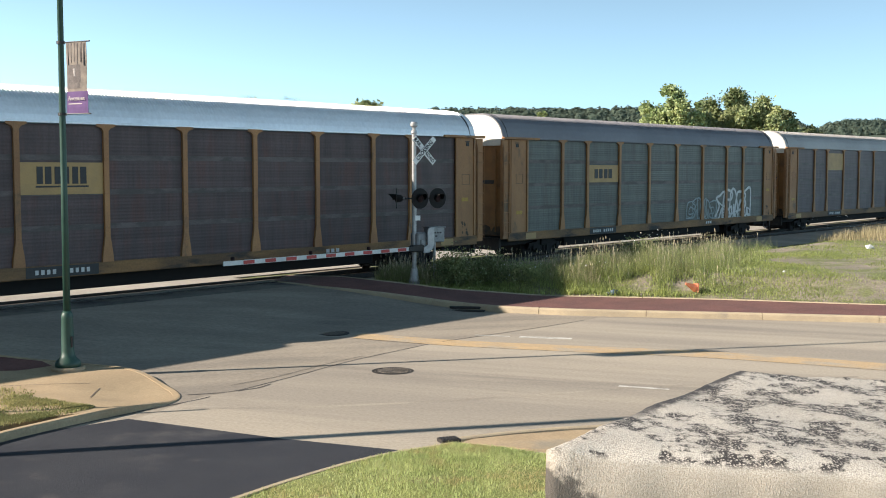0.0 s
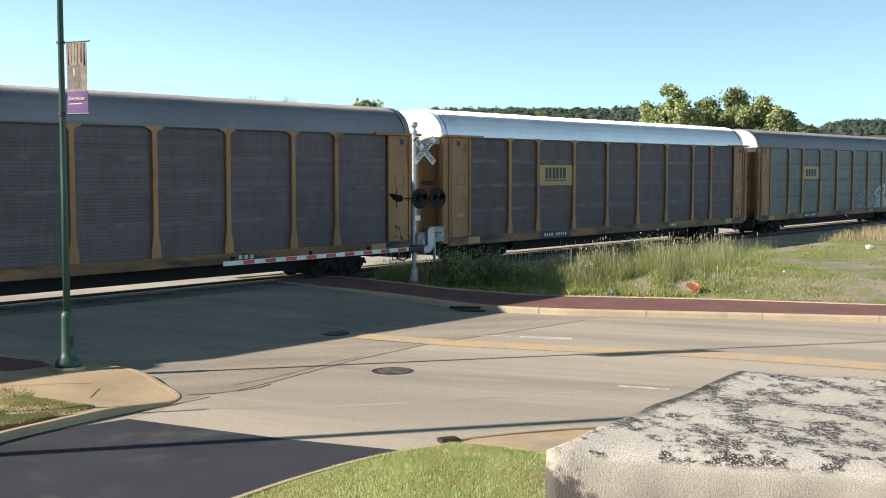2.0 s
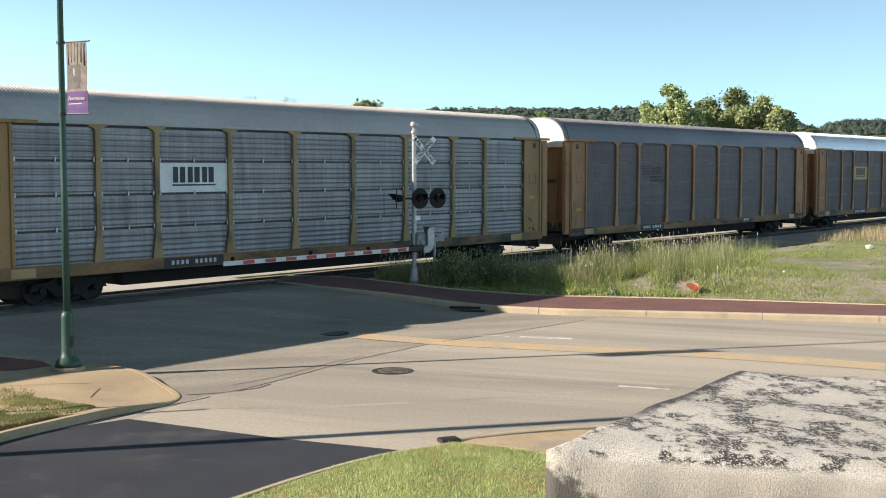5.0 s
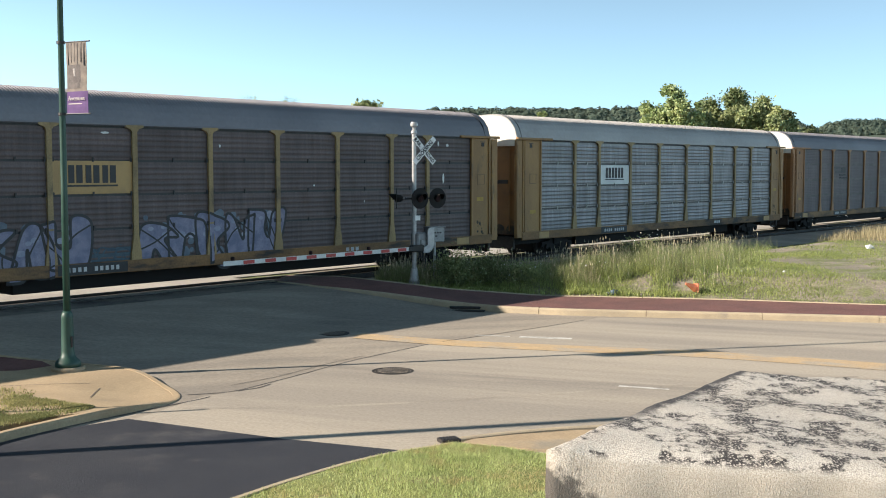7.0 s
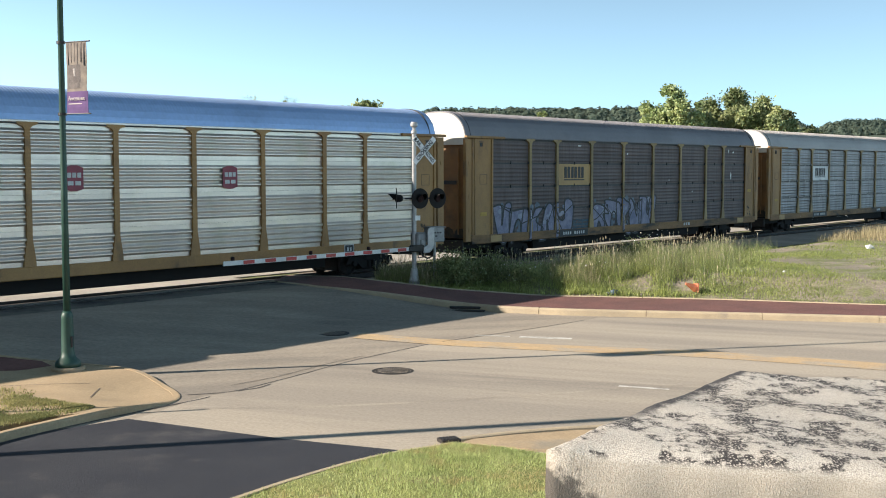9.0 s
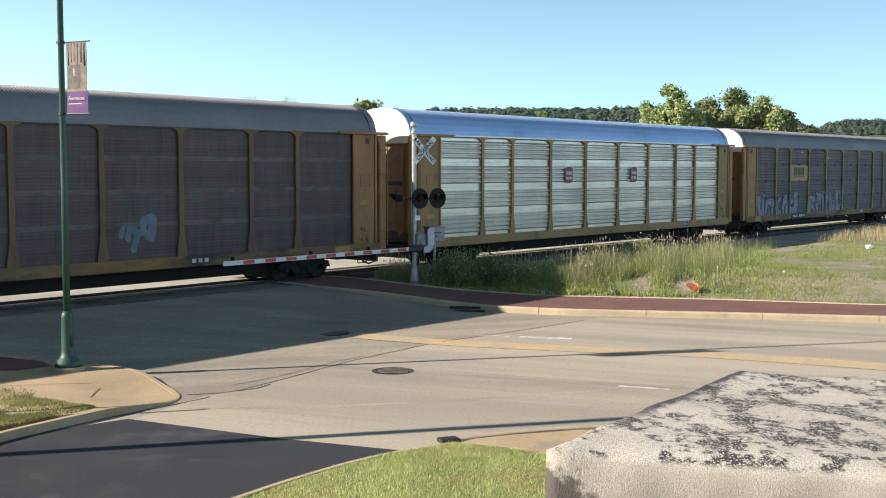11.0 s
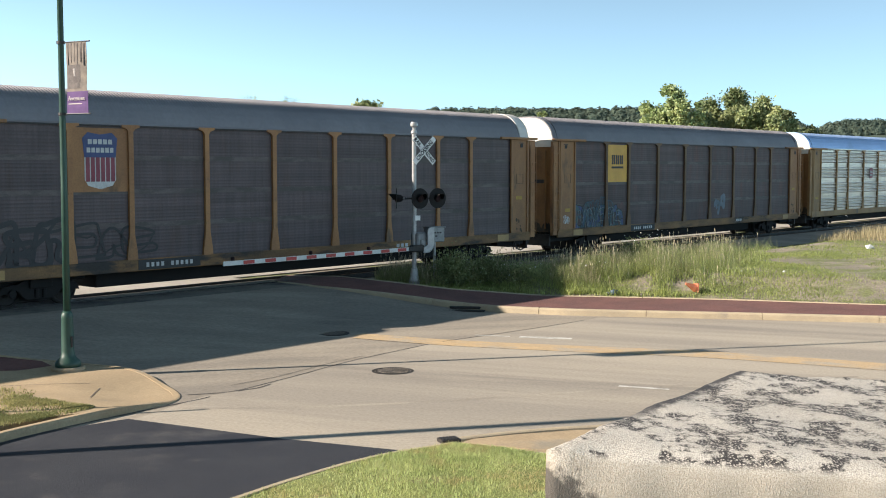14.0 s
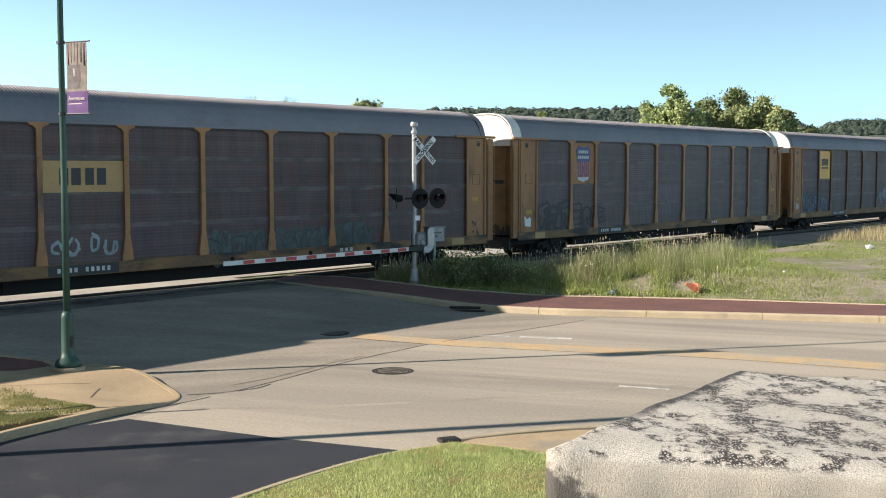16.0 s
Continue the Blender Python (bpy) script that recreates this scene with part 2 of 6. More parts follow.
# rolling stock
M["wheel_iron"] = mat("dull_wheel_iron", (0.014, 0.012, 0.011), (0.022, 0.018, 0.015), 0.8, scale=5, grain=0.3)
M["gear_black"] = mat("grimy_running_gear", (0.008, 0.0075, 0.007), (0.013, 0.011, 0.010), 0.9, scale=4, grain=0.3, bump=0.2)
M["car_yellow"] = mat("aged_yellow_paint", (0.30, 0.165, 0.050), (0.235, 0.128, 0.044), 0.6, scale=0.9, stretch=(1, 1, 0.5), grain=0.2, fine=25,
                      third=(0.11, 0.07, 0.035), third_scale=1.4, third_lo=0.56, third_hi=0.74, vary=0.06, bump=0.15)
M["car_tan"] = mat("faded_tan_paint", (0.325, 0.160, 0.058), (0.25, 0.122, 0.05), 0.65, scale=0.9, stretch=(1, 1, 0.5), grain=0.2, fine=25,
                   third=(0.11, 0.07, 0.04), third_scale=1.4, third_lo=0.54, third_hi=0.74, vary=0.06, bump=0.15)
M["car_rust"] = mat("rusty_brown_paint", (0.15, 0.085, 0.04), (0.11, 0.065, 0.035), 0.7, scale=0.9, stretch=(1, 1, 0.5), grain=0.25, fine=25,
                    third=(0.07, 0.045, 0.03), third_scale=1.4, third_lo=0.54, third_hi=0.74, vary=0.06, bump=0.15)
M["post_muted"] = mat("muted_post_paint", (0.28, 0.195, 0.085), (0.21, 0.15, 0.07), 0.7, scale=0.9, stretch=(1, 1, 0.5), grain=0.25, fine=25,
                      third=(0.08, 0.06, 0.04), third_scale=1.4, third_lo=0.5, third_hi=0.74, vary=0.08, bump=0.15)
M["sill_dirty"] = mat("grimy_sill_paint", (0.24, 0.128, 0.046), (0.125, 0.074, 0.036), 0.75, scale=0.7, stretch=(0.5, 1, 2), grain=0.3, fine=20,
                      third=(0.034, 0.028, 0.024), third_scale=0.9, third_lo=0.48, third_hi=0.66, bump=0.2)
M["label_yellow"] = mat("label_yellow", (0.42, 0.26, 0.035), (0.33, 0.2, 0.03), 0.6, scale=6, grain=0.25, bump=0.03)
M["grime"] = mat("grease_grime", (0.035, 0.027, 0.02), (0.09, 0.06, 0.032), 0.8, scale=2.5, grain=0.3, bump=0.05)
M["hood_white"] = mat("white_hood", (0.66, 0.62, 0.56), (0.56, 0.53, 0.48), 0.5, scale=1.2, grain=0.06, bump=0.05)
M["end_orange"] = mat("end_door_orange", (0.26, 0.126, 0.036), (0.20, 0.096, 0.03), 0.6, scale=0.8, grain=0.2, third=(0.12, 0.066, 0.03), third_scale=0.9, third_lo=0.48, third_hi=0.74, bump=0.12)
M["white_cap"] = mat("white_cap", (0.66, 0.62, 0.55), (0.56, 0.53, 0.47), 0.5, scale=1.2, grain=0.06, bump=0.05)
M["plate_yellow"] = mat("plate_yellow", (0.64, 0.345, 0.03), (0.56, 0.30, 0.03), 0.5, scale=1.5, grain=0.1, bump=0.05)
M["plate_tan"] = mat("plate_tan", (0.40, 0.25, 0.09), (0.33, 0.21, 0.085), 0.6, scale=1.5, grain=0.15, bump=0.05)
M["plate_white"] = mat("plate_white", (0.62, 0.63, 0.60), (0.52, 0.53, 0.52), 0.5, scale=1.5, grain=0.1, bump=0.05)
M["ink"] = mat("dark_ink", (0.020, 0.019, 0.02), (0.03, 0.028, 0.028), 0.6, scale=3, grain=0.2, bump=0.03)
M["blue_ink"] = mat("blue_ink", (0.03, 0.05, 0.16), (0.025, 0.04, 0.12), 0.5, scale=3, grain=0.15, bump=0.03)
M["maroon_ink"] = mat("maroon_ink", (0.22, 0.03, 0.05), (0.17, 0.025, 0.04), 0.5, scale=3, grain=0.15, bump=0.03)
M["pale_ink"] = mat("pale_ink", (0.52, 0.52, 0.50), (0.40, 0.40, 0.39), 0.6, scale=3, grain=0.2, bump=0.03)
M["spray_lilac"] = mat("spray_lilac", (0.215, 0.205, 0.275), (0.125, 0.13, 0.20), 0.6, scale=3, grain=0.2, bump=0.02)
M["spray_dusk"] = mat("spray_dusk", (0.12, 0.15, 0.185), (0.075, 0.10, 0.13), 0.6, scale=2, grain=0.25, bump=0.02)
M["spray_mist"] = mat("spray_mist", (0.29, 0.29, 0.35), (0.20, 0.22, 0.285), 0.6, scale=3, grain=0.2, bump=0.02)
M["spray_teal"] = mat("spray_teal", (0.045, 0.085, 0.11), (0.035, 0.06, 0.085), 0.6, scale=2, grain=0.25, bump=0.02)
M["teal_dust"] = mat("teal_dust", (0.060, 0.085, 0.078), (0.05, 0.062, 0.06), 0.65, scale=2, grain=0.3, bump=0.02)
M["spray_pale"] = mat("spray_pale", (0.24, 0.28, 0.28), (0.17, 0.21, 0.21), 0.6, scale=2, grain=0.25, bump=0.02)
M["spray_blue"] = mat("spray_blue", (0.04, 0.06, 0.15), (0.04, 0.095, 0.10), 0.6, scale=2.2, lo=0.44, hi=0.56, grain=0.3, bump=0.02, third=(0.12, 0.05, 0.08), third_scale=2.2)
M["maroon_dust"] = mat("maroon_dust", (0.115, 0.062, 0.055), (0.085, 0.055, 0.05), 0.7, scale=2, grain=0.3, bump=0.02)
M["spray_black"] = mat("spray_black", (0.03, 0.03, 0.032), (0.05, 0.048, 0.045), 0.6, scale=2, grain=0.25, bump=0.02)


def panel_mat(name, a, b, dirt, metal, rough, lo=0.5, hi=0.72):
    return mat(name, a, b, rough, metal=metal, scale=0.8, stretch=(2.2, 1, 0.5), lo=0.35, hi=0.7, fine=22, grain=0.18, vary=0.08,
               third=dirt, third_scale=0.7, third_lo=lo, third_hi=hi, bump=0.06, bump_at=30, bands=0.22, runs=0.17)


M["panel_dark"] = panel_mat("panel_dark", (0.074, 0.049, 0.047), (0.058, 0.040, 0.039), (0.080, 0.039, 0.034), 0.12, 0.6, 0.47, 0.68)
M["panel_slate"] = panel_mat("panel_slate", (0.082, 0.060, 0.060), (0.069, 0.051, 0.052), (0.072, 0.047, 0.043), 0.2, 0.55)
M["panel_green"] = panel_mat("panel_green", (0.090, 0.093, 0.080), (0.074, 0.077, 0.067), (0.075, 0.068, 0.056), 0.3, 0.5)
M["panel_brown"] = panel_mat("panel_brown", (0.101, 0.075, 0.070), (0.082, 0.062, 0.059), (0.074, 0.051, 0.045), 0.2, 0.6)
M["panel_blue"] = panel_mat("panel_blue", (0.20, 0.191, 0.191), (0.165, 0.158, 0.161), (0.135, 0.128, 0.121), 0.65, 0.42)
M["panel_silver"] = mat("panel_silver", (0.58, 0.51, 0.44), (0.50, 0.44, 0.385), 0.30, metal=0.7, scale=0.7, stretch=(1, 1, 0.4), grain=0.06, fine=14, vary=0.05,
                         third=(0.45, 0.41, 0.32), third_scale=0.8, third_lo=0.5, third_hi=0.75, bump=0.08, bump_at=5, bands=0.08, rough_vary=0.06)
M["seam_band"] = mat("seam_band", (0.115, 0.092, 0.084), (0.092, 0.073, 0.066), 0.6, metal=0.15, scale=1.2, stretch=(1, 1, 3), grain=0.2, third=(0.062, 0.052, 0.046), third_scale=1.1, third_lo=0.42, third_hi=0.6, bump=0.06)


def roof_mat(name, a, b, metal, rough):
    return mat(name, a, b, rough, metal=metal, scale=0.25, stretch=(1, 2, 1), grain=0.08, fine=8, third=[c * 0.75 for c in b], third_scale=0.3,
               third_lo=0.55, third_hi=0.8, bump=0.05, bump_at=10)


M["roof_white"] = roof_mat("roof_white", (0.76, 0.77, 0.78), (0.68, 0.69, 0.70), 0.35, 0.4)
M["roof_grey"] = roof_mat("roof_grey", (0.185, 0.18, 0.192), (0.155, 0.152, 0.166), 0.1, 0.62)
M["roof_pale"] = roof_mat("roof_pale", (0.37, 0.35, 0.33), (0.32, 0.305, 0.29), 0.1, 0.6)
# the sky's reflection on this roof is put into its blue base colour
M["roof_sky_reflect"] = roof_mat("roof_sky_reflect", (0.33, 0.46, 0.70), (0.30, 0.42, 0.64), 0.45, 0.5)
# plants
M["leaf_sun"] = mat("leaf_sun", (0.42, 0.46, 0.20), (0.22, 0.28, 0.12), 0.6, scale=0.3, grain=0.3, fine=3, bump=0, vary=0.28, leaf=0.25)
M["leaf_dark"] = mat("leaf_dark", (0.19, 0.22, 0.09), (0.13, 0.16, 0.07), 0.65, scale=0.02, grain=0.2, fine=0.5, bump=0, vary=0.3, leaf=0.15)
# distance haze is put into this leaf colour: paler, bluer, low in contrast
M["hazed_far_wood"] = mat("hazed_far_wood", (0.15, 0.195, 0.145), (0.115, 0.16, 0.125), 0.95, scale=0.02, grain=0.1, fine=0.25, bump=0, vary=0.05, leaf=0.5)
M["bark"] = mat("bark", (0.13, 0.10, 0.075), (0.09, 0.07, 0.055), 0.95, scale=3, grain=0.3, bump=0.8, bump_at=20)
M["blade"] = mat("grass_blade", (0.48, 0.515, 0.235), (0.35, 0.41, 0.16), 0.65, scale=0.7, grain=0.1, fine=3, bump=0, vary=0.3, leaf=0.45,
                 third=(0.46, 0.39, 0.19), third_scale=1.1, third_lo=0.5, third_hi=0.66)
M["weed"] = mat("weed_blade", (0.37, 0.39, 0.175), (0.25, 0.29, 0.12), 0.7, scale=0.5, grain=0.1, fine=3, bump=0, vary=0.42, leaf=0.45,
                third=(0.50, 0.45, 0.26), third_scale=0.5, third_lo=0.56, third_hi=0.68)
M["weed_low"] = mat("weed_low", (0.44, 0.49, 0.165), (0.33, 0.395, 0.125), 0.7, scale=0.5, grain=0.1, fine=3, bump=0, vary=0.35, leaf=0.45)
M["isle_blade"] = mat("isle_blade", (0.30, 0.275, 0.115), (0.17, 0.18, 0.07), 0.7, scale=0.7, grain=0.1, fine=3, bump=0, vary=0.35, leaf=0.4)
M["isle_soil"] = mat("isle_soil", (0.19, 0.14, 0.075), (0.115, 0.09, 0.05), 0.95, scale=1.1, grain=0.4, fine=25, bump=0.8, third=(0.28, 0.24, 0.11), third_scale=1.4)
M["bush_leaf"] = mat("bush_leaf", (0.25, 0.285, 0.12), (0.165, 0.20, 0.085), 0.7, scale=0.8, grain=0.15, fine=3, bump=0, vary=0.3, leaf=0.35)
M["seed"] = mat("seed_head", (0.42, 0.36, 0.25), (0.34, 0.31, 0.21), 0.8, scale=0.6, grain=0.1, fine=3, bump=0, vary=0.3, leaf=0.4)
M["dry"] = mat("dry_blade", (0.52, 0.43, 0.26), (0.42, 0.37, 0.21), 0.75, scale=0.6, grain=0.1, fine=3, bump=0, vary=0.25, leaf=0.4)


# ---- building helpers ----
def thing(name, m=None, label="", category="", group="", kind=""):
    ob = new(name)
    ob.empty_display_size = 0.2
    ob.matrix_world = m or Matrix()
    return tagged(ob, label, category, group, kind)


def finish(bm, name, smooth=False):
    me = bpy.data.meshes.new(name)
    bmesh.ops.recalc_face_normals(bm, faces=bm.faces)
    bm.to_mesh(me)
    bm.free()
    if smooth:
        for p in me.polygons:
            p.use_smooth = True
    return me


def put(name, me, material, parent=None, m=None, label=""):
    """One mesh object on shared mesh data, with its material on the object."""
    ob = new(name, me)
    if not me.materials:
        me.materials.append(None)
    ob.material_slots[0].link = "OBJECT"
    ob.material_slots[0].material = material
    ob.parent = parent
    ob.matrix_basis = m or Matrix()
    return tagged(ob, label, kind="stuff" if name in JOINED else "")


JOINED = ("stencil_bars", "seam_band", "panel_clip", "stencil_letters", "stud", "case_bars", "emblem_bars", "emblem_stripes", "sign_mark", "graffiti_mark", "graffiti_cloud", "graffiti_shine", "graffiti_edge", "graffiti_fill", "graffiti_halo", "grime_patch")


def part(name, bm, material, parent=None, label="", smooth=False, m=None):
    return put(name, finish(bm, name, smooth), material, parent, m, label)


def box(bm, x, y, z, sx, sy, sz, bevel=0.0, m=None):
    """A box by its centre and full sizes."""
    r = bmesh.ops.create_cube(bm, size=1, matrix=(m or Matrix()) @ Matrix.Translation((x, y, z)) @ Matrix.Diagonal((sx, sy, sz, 1)))
    if bevel:
        es = list({e for v in r["verts"] for e in v.link_edges})
        bmesh.ops.bevel(bm, geom=es, offset=bevel, segments=1, affect="EDGES")
    return bm


def boxed(*a, **k):
    return box(bmesh.new(), *a, **k)


def rod(bm, p, q, r0, r1=None, n=10, caps=True):
    p, q = Vector(p), Vector(q)
    d = q - p
    m = Matrix.Translation((p + q) / 2) @ d.to_track_quat("Z", "Y").to_matrix().to_4x4()
    bmesh.ops.create_cone(bm, cap_ends=caps, segments=n, radius1=r0, radius2=r0 if r1 is None else r1, depth=d.length, matrix=m)
    return bm


def tube(bm, pts, r, n=6):
    for p, q in zip(pts, pts[1:]):
        rod(bm, p, q, r, n=n)
    return bm


def lathe(bm, profile, n=20, m=None):
    """A turned form from (radius, height) pairs."""
    rings = []
    for r, z in profile:
        rings.append([bm.verts.new((m or Matrix()) @ Vector((r * math.cos(2 * math.pi * k / n), r * math.sin(2 * math.pi * k / n), z))) for k in range(n)])
    for a, b in zip(rings, rings[1:]):
        for k in range(n):
            bm.faces.new((a[k], a[(k + 1) % n], b[(k + 1) % n], b[k]))
    bm.faces.new(rings[0][::-1])
    bm.faces.new(rings[-1])
    return bm


def plate(bm, pts, y0, y1):
    """A flat piece: an outline in x and z, from y0 to y1."""
    a = [bm.verts.new((x, y0, z)) for x, z in pts]
    b = [bm.verts.new((x, y1, z)) for x, z in pts]
    bm.faces.new(a)
    bm.faces.new(b[::-1])
    for i in range(len(pts)):
        j = (i + 1) % len(pts)
        bm.faces.new((a[i], b[i], b[j], a[j]))
    return bm


def from_arrays(name, verts, faces, material, smooth=False):
    me = bpy.data.meshes.new(name)
    me.from_pydata(verts, [], faces)
    if smooth:
        for p in me.polygons:
            p.use_smooth = True
    me.materials.append(material)
    return new(name, me)


def curve_pts(pts, step=0.5):
    """A smooth line through plan points, evenly resampled."""
    P = [Vector(p) for p in pts]
    P = [P[0] * 2 - P[1], *P, P[-1] * 2 - P[-2]]
    out = []
    for i in range(1, len(P) - 2):
        a, b, c, d = P[i - 1:i + 3]
        n = max(2, int((c - b).length / step))
        for k in range(n):
            t = k / n
            out.append(0.5 * (2 * b + (c - a) * t + (2 * a - 5 * b + 4 * c - d) * t * t + (3 * b - a - 3 * c + d) * t ** 3))
    out.append(P[-2])
    return out


# ---- the track's line and the lie of the land ----
TURN = 49.85                               # heading of the track
ALONG = Vector((math.cos(radians(TURN)), math.sin(radians(TURN))))
ASIDE = Vector((ALONG.y, -ALONG.x))        # from the track towards the road
FOOT = ASIDE * -30.58
RAIL = 0.62
DECK = 0.93                                # height from which the car bodies are drawn


def smooth_step(k):
    k = min(max(k, 0.0), 1.0)
    return k * k * (3 - 2 * k)


def off_track(x, y):
    return 30.58 + x * ASIDE.x + y * ASIDE.y


def land(x, y):
    """Height of the paved ground: flat by the junction, rising to the crossing."""
    q = off_track(x, y)
    if q >= 0:
        return 0.59 * (1 - smooth_step((q - 2.0) / 7.0))
    return 0.59 - 0.25 * smooth_step((-q - 6.0) / 12.0)


def at_track(u, q, z=0.0):
    p = FOOT + ALONG * u + ASIDE * q
    return Vector((p.x, p.y, z))


def strip(name, left, right, rise, material, across=4, n=60, skirt=0.0, label="", wave=0.0, base=land):
    """A sheet between two plan lines that follows the land, with a skirt at its rim."""
    def resample(pts):
        pts = curve_pts(pts, 0.3)
        d = [0.0]
        for a, b in zip(pts, pts[1:]):
            d.append(d[-1] + (b - a).length)
        xs = np.interp(np.linspace(0, d[-1], n), d, [p.x for p in pts])
        ys = np.interp(np.linspace(0, d[-1], n), d, [p.y for p in pts])
        return list(zip(xs, ys))
    L, R = resample(left), resample(right)
    v, f = [], []
    for a, b in zip(L, R):
        for k in range(across + 1):
            t = k / across
            x, y = a[0] + (b[0] - a[0]) * t, a[1] + (b[1] - a[1]) * t
            v.append((x, y, base(x, y) + rise + wave * noise.noise((x * 0.7, y * 0.7, 0))))
    w = across + 1
    for i in range(n - 1):
        for k in range(across):
            f.append((i * w + k, i * w + k + 1, (i + 1) * w + k + 1, (i + 1) * w + k))
    if skirt:
        rim = [k for k in range(w)] + [i * w + across for i in range(1, n)] + [(n - 1) * w + k for k in range(across - 1, -1, -1)] + [i * w for i in range(n - 2, 0, -1)]
        s = len(v)
        v += [(v[i][0], v[i][1], v[i][2] - skirt) for i in rim]
        for i in range(len(rim)):
            j = (i + 1) % len(rim)
            f.append((rim[i], rim[j], s + j, s + i))
    bm = bmesh.new()
    vs = [bm.verts.new(p) for p in v]
    for q in f:
        try:
            bm.faces.new([vs[i] for i in q])
        except ValueError:
            pass
    ob = part(name, bm, material, label=label)
    return tagged(ob, kind="structure")


def offset_line(pts, d):
    out = []
    for i, p in enumerate(pts):
        a, b = pts[max(0, i - 1)], pts[min(len(pts) - 1, i + 1)]
        t = (Vector(b) - Vector(a)).normalized()
        out.append((p[0] - t.y * d, p[1] + t.x * d))
    return out


def flat_piece(name, pts, z0, z1, material, label="", bevel=0.0):
    """A level slab with a plan outline."""
    bm = bmesh.new()
    a = [bm.verts.new((*p, z1)) for p in pts]
    b = [bm.verts.new((*p, z0)) for p in pts]
    top = bm.faces.new(a)
    bm.faces.new(b[::-1])
    for i in range(len(pts)):
        j = (i + 1) % len(pts)
        bm.faces.new((b[i], b[j], a[j], a[i]))
    if bevel:
        bmesh.ops.bevel(bm, geom=list(top.edges), offset=bevel, segments=2, affect="EDGES")
    return tagged(part(name, bm, material, label=label), kind="structure")


# ---- ground, road and pavements ----
def ground_sheet():
    """One sheet to the horizon: fine by the junction, coarse far off."""
    xs = sorted({*np.linspace(-60, 90, 101).tolist(), *[s * r for s in (-1, 1) for r in (120, 180, 280, 450, 800, 1500, 2600, 4500)]})
    ys = sorted({*np.linspace(-12, 110, 123).tolist(), *[-4500, -2000, -800, -300, -120, -40], *[140, 190, 280, 450, 800, 1500, 2600, 4500]})
    v, f = [], []
    for y in ys:
        for x in xs:
            q = off_track(x, y)
            z = land(x, y) - 0.16
            z += 0.17 * smooth_step((13 - y) / 3) + 2.75 * smooth_step((11.0 - y) / 8.0)
            if q < -2.5 and y > 12:
                z = 0.35 - 0.15 * smooth_step((-q - 3) / 30) + 0.04 * noise.noise((x * 0.2, y * 0.2, 3))
            v.append((x, y, z))
    w = len(xs)
    for j in range(len(ys) - 1):
        for i in range(w - 1):
            f.append((j * w + i, j * w + i + 1, (j + 1) * w + i + 1, (j + 1) * w + i))
    ob = from_arrays("ground", v, f, M["soil"], smooth=True)
    tagged(ob, "dry soil and sparse grass reaching the horizon", kind="structure")


ground_sheet()


def road_sheet():
    v, f = [], []
    us, qs = np.linspace(-75, 95, 171), np.linspace(2.1, 34, 90)
    for u in us:
        for q in qs:
            p = at_track(u, q)
            v.append((p.x, p.y, land(p.x, p.y)))
    w = len(qs)
    for i in range(len(us) - 1):
        for k in range(w - 1):
            a = Vector(v[i * w + k])
            if a.y < 7.0:
                continue
            f.append((i * w + k, i * w + k + 1, (i + 1) * w + k + 1, (i + 1) * w + k))
    ob = from_arrays("road", v, f, M["concrete_road"], smooth=True)
    tagged(ob, "worn pale concrete road with faded lane lines", kind="structure")


road_sheet()

# the crossing's surface between and beside the rails, falling away on the far side
def sunk(x, y):
    return land(x, y) - 0.10 * smooth_step((0.55 - off_track(x, y)) / 2.2)


strip("road_crossing", [at_track(u, 2.15).xy for u in (-70, -20, 0, 28.8)], [at_track(u, -0.95).xy for u in (-70, -20, 0, 28.8)], 0.004,
      M["crossing_slab"], across=16, n=60, label="worn concrete slabs of the level crossing", base=sunk)
strip("road_beyond", [at_track(u, -0.95).xy for u in (-70, -20, 0, 27.2)], [at_track(u, -16.0).xy for u in (-70, -20, 0, 27.2)], 0.0,
      M["far_gravel"], across=20, n=40, label="sunlit pale pavement beyond the track", base=sunk)
# pale track-side yard behind the rails
strip("yard", [at_track(u, -3.3).xy for u in (27.3, 60, 110, 190)], [at_track(u, -12.0).xy for u in (27.3, 60, 110, 190)], 0.0,
      M["far_gravel"], across=6, n=60, label="pale gravel yard along the far side of the track",
      base=lambda x, y: 0.40)

KERB = [(-6.05, 39.72), (-4.74, 38.47), (-4.2, 37.99), (-2.67, 37.38), (-1.54, 36.96), (0.04, 36.4), (1.18, 36.06), (2.06, 35.68), (3.77, 35.08), (5.47, 34.72), (8.8, 34.12), (13.0, 33.28), (19, 32.3), (34, 30.4)]
BACK = [(-5.68, 41.81), (-3.95, 41.14), (-2.84, 39.86), (-1.63, 39.09), (-0.08, 38.62), (1.26, 38.7), (2.23, 38.74), (4.16, 38.62), (6.01, 38.3), (9.59, 37.5), (14.03, 36.12), (20.0, 34.9), (34.5, 32.8)]


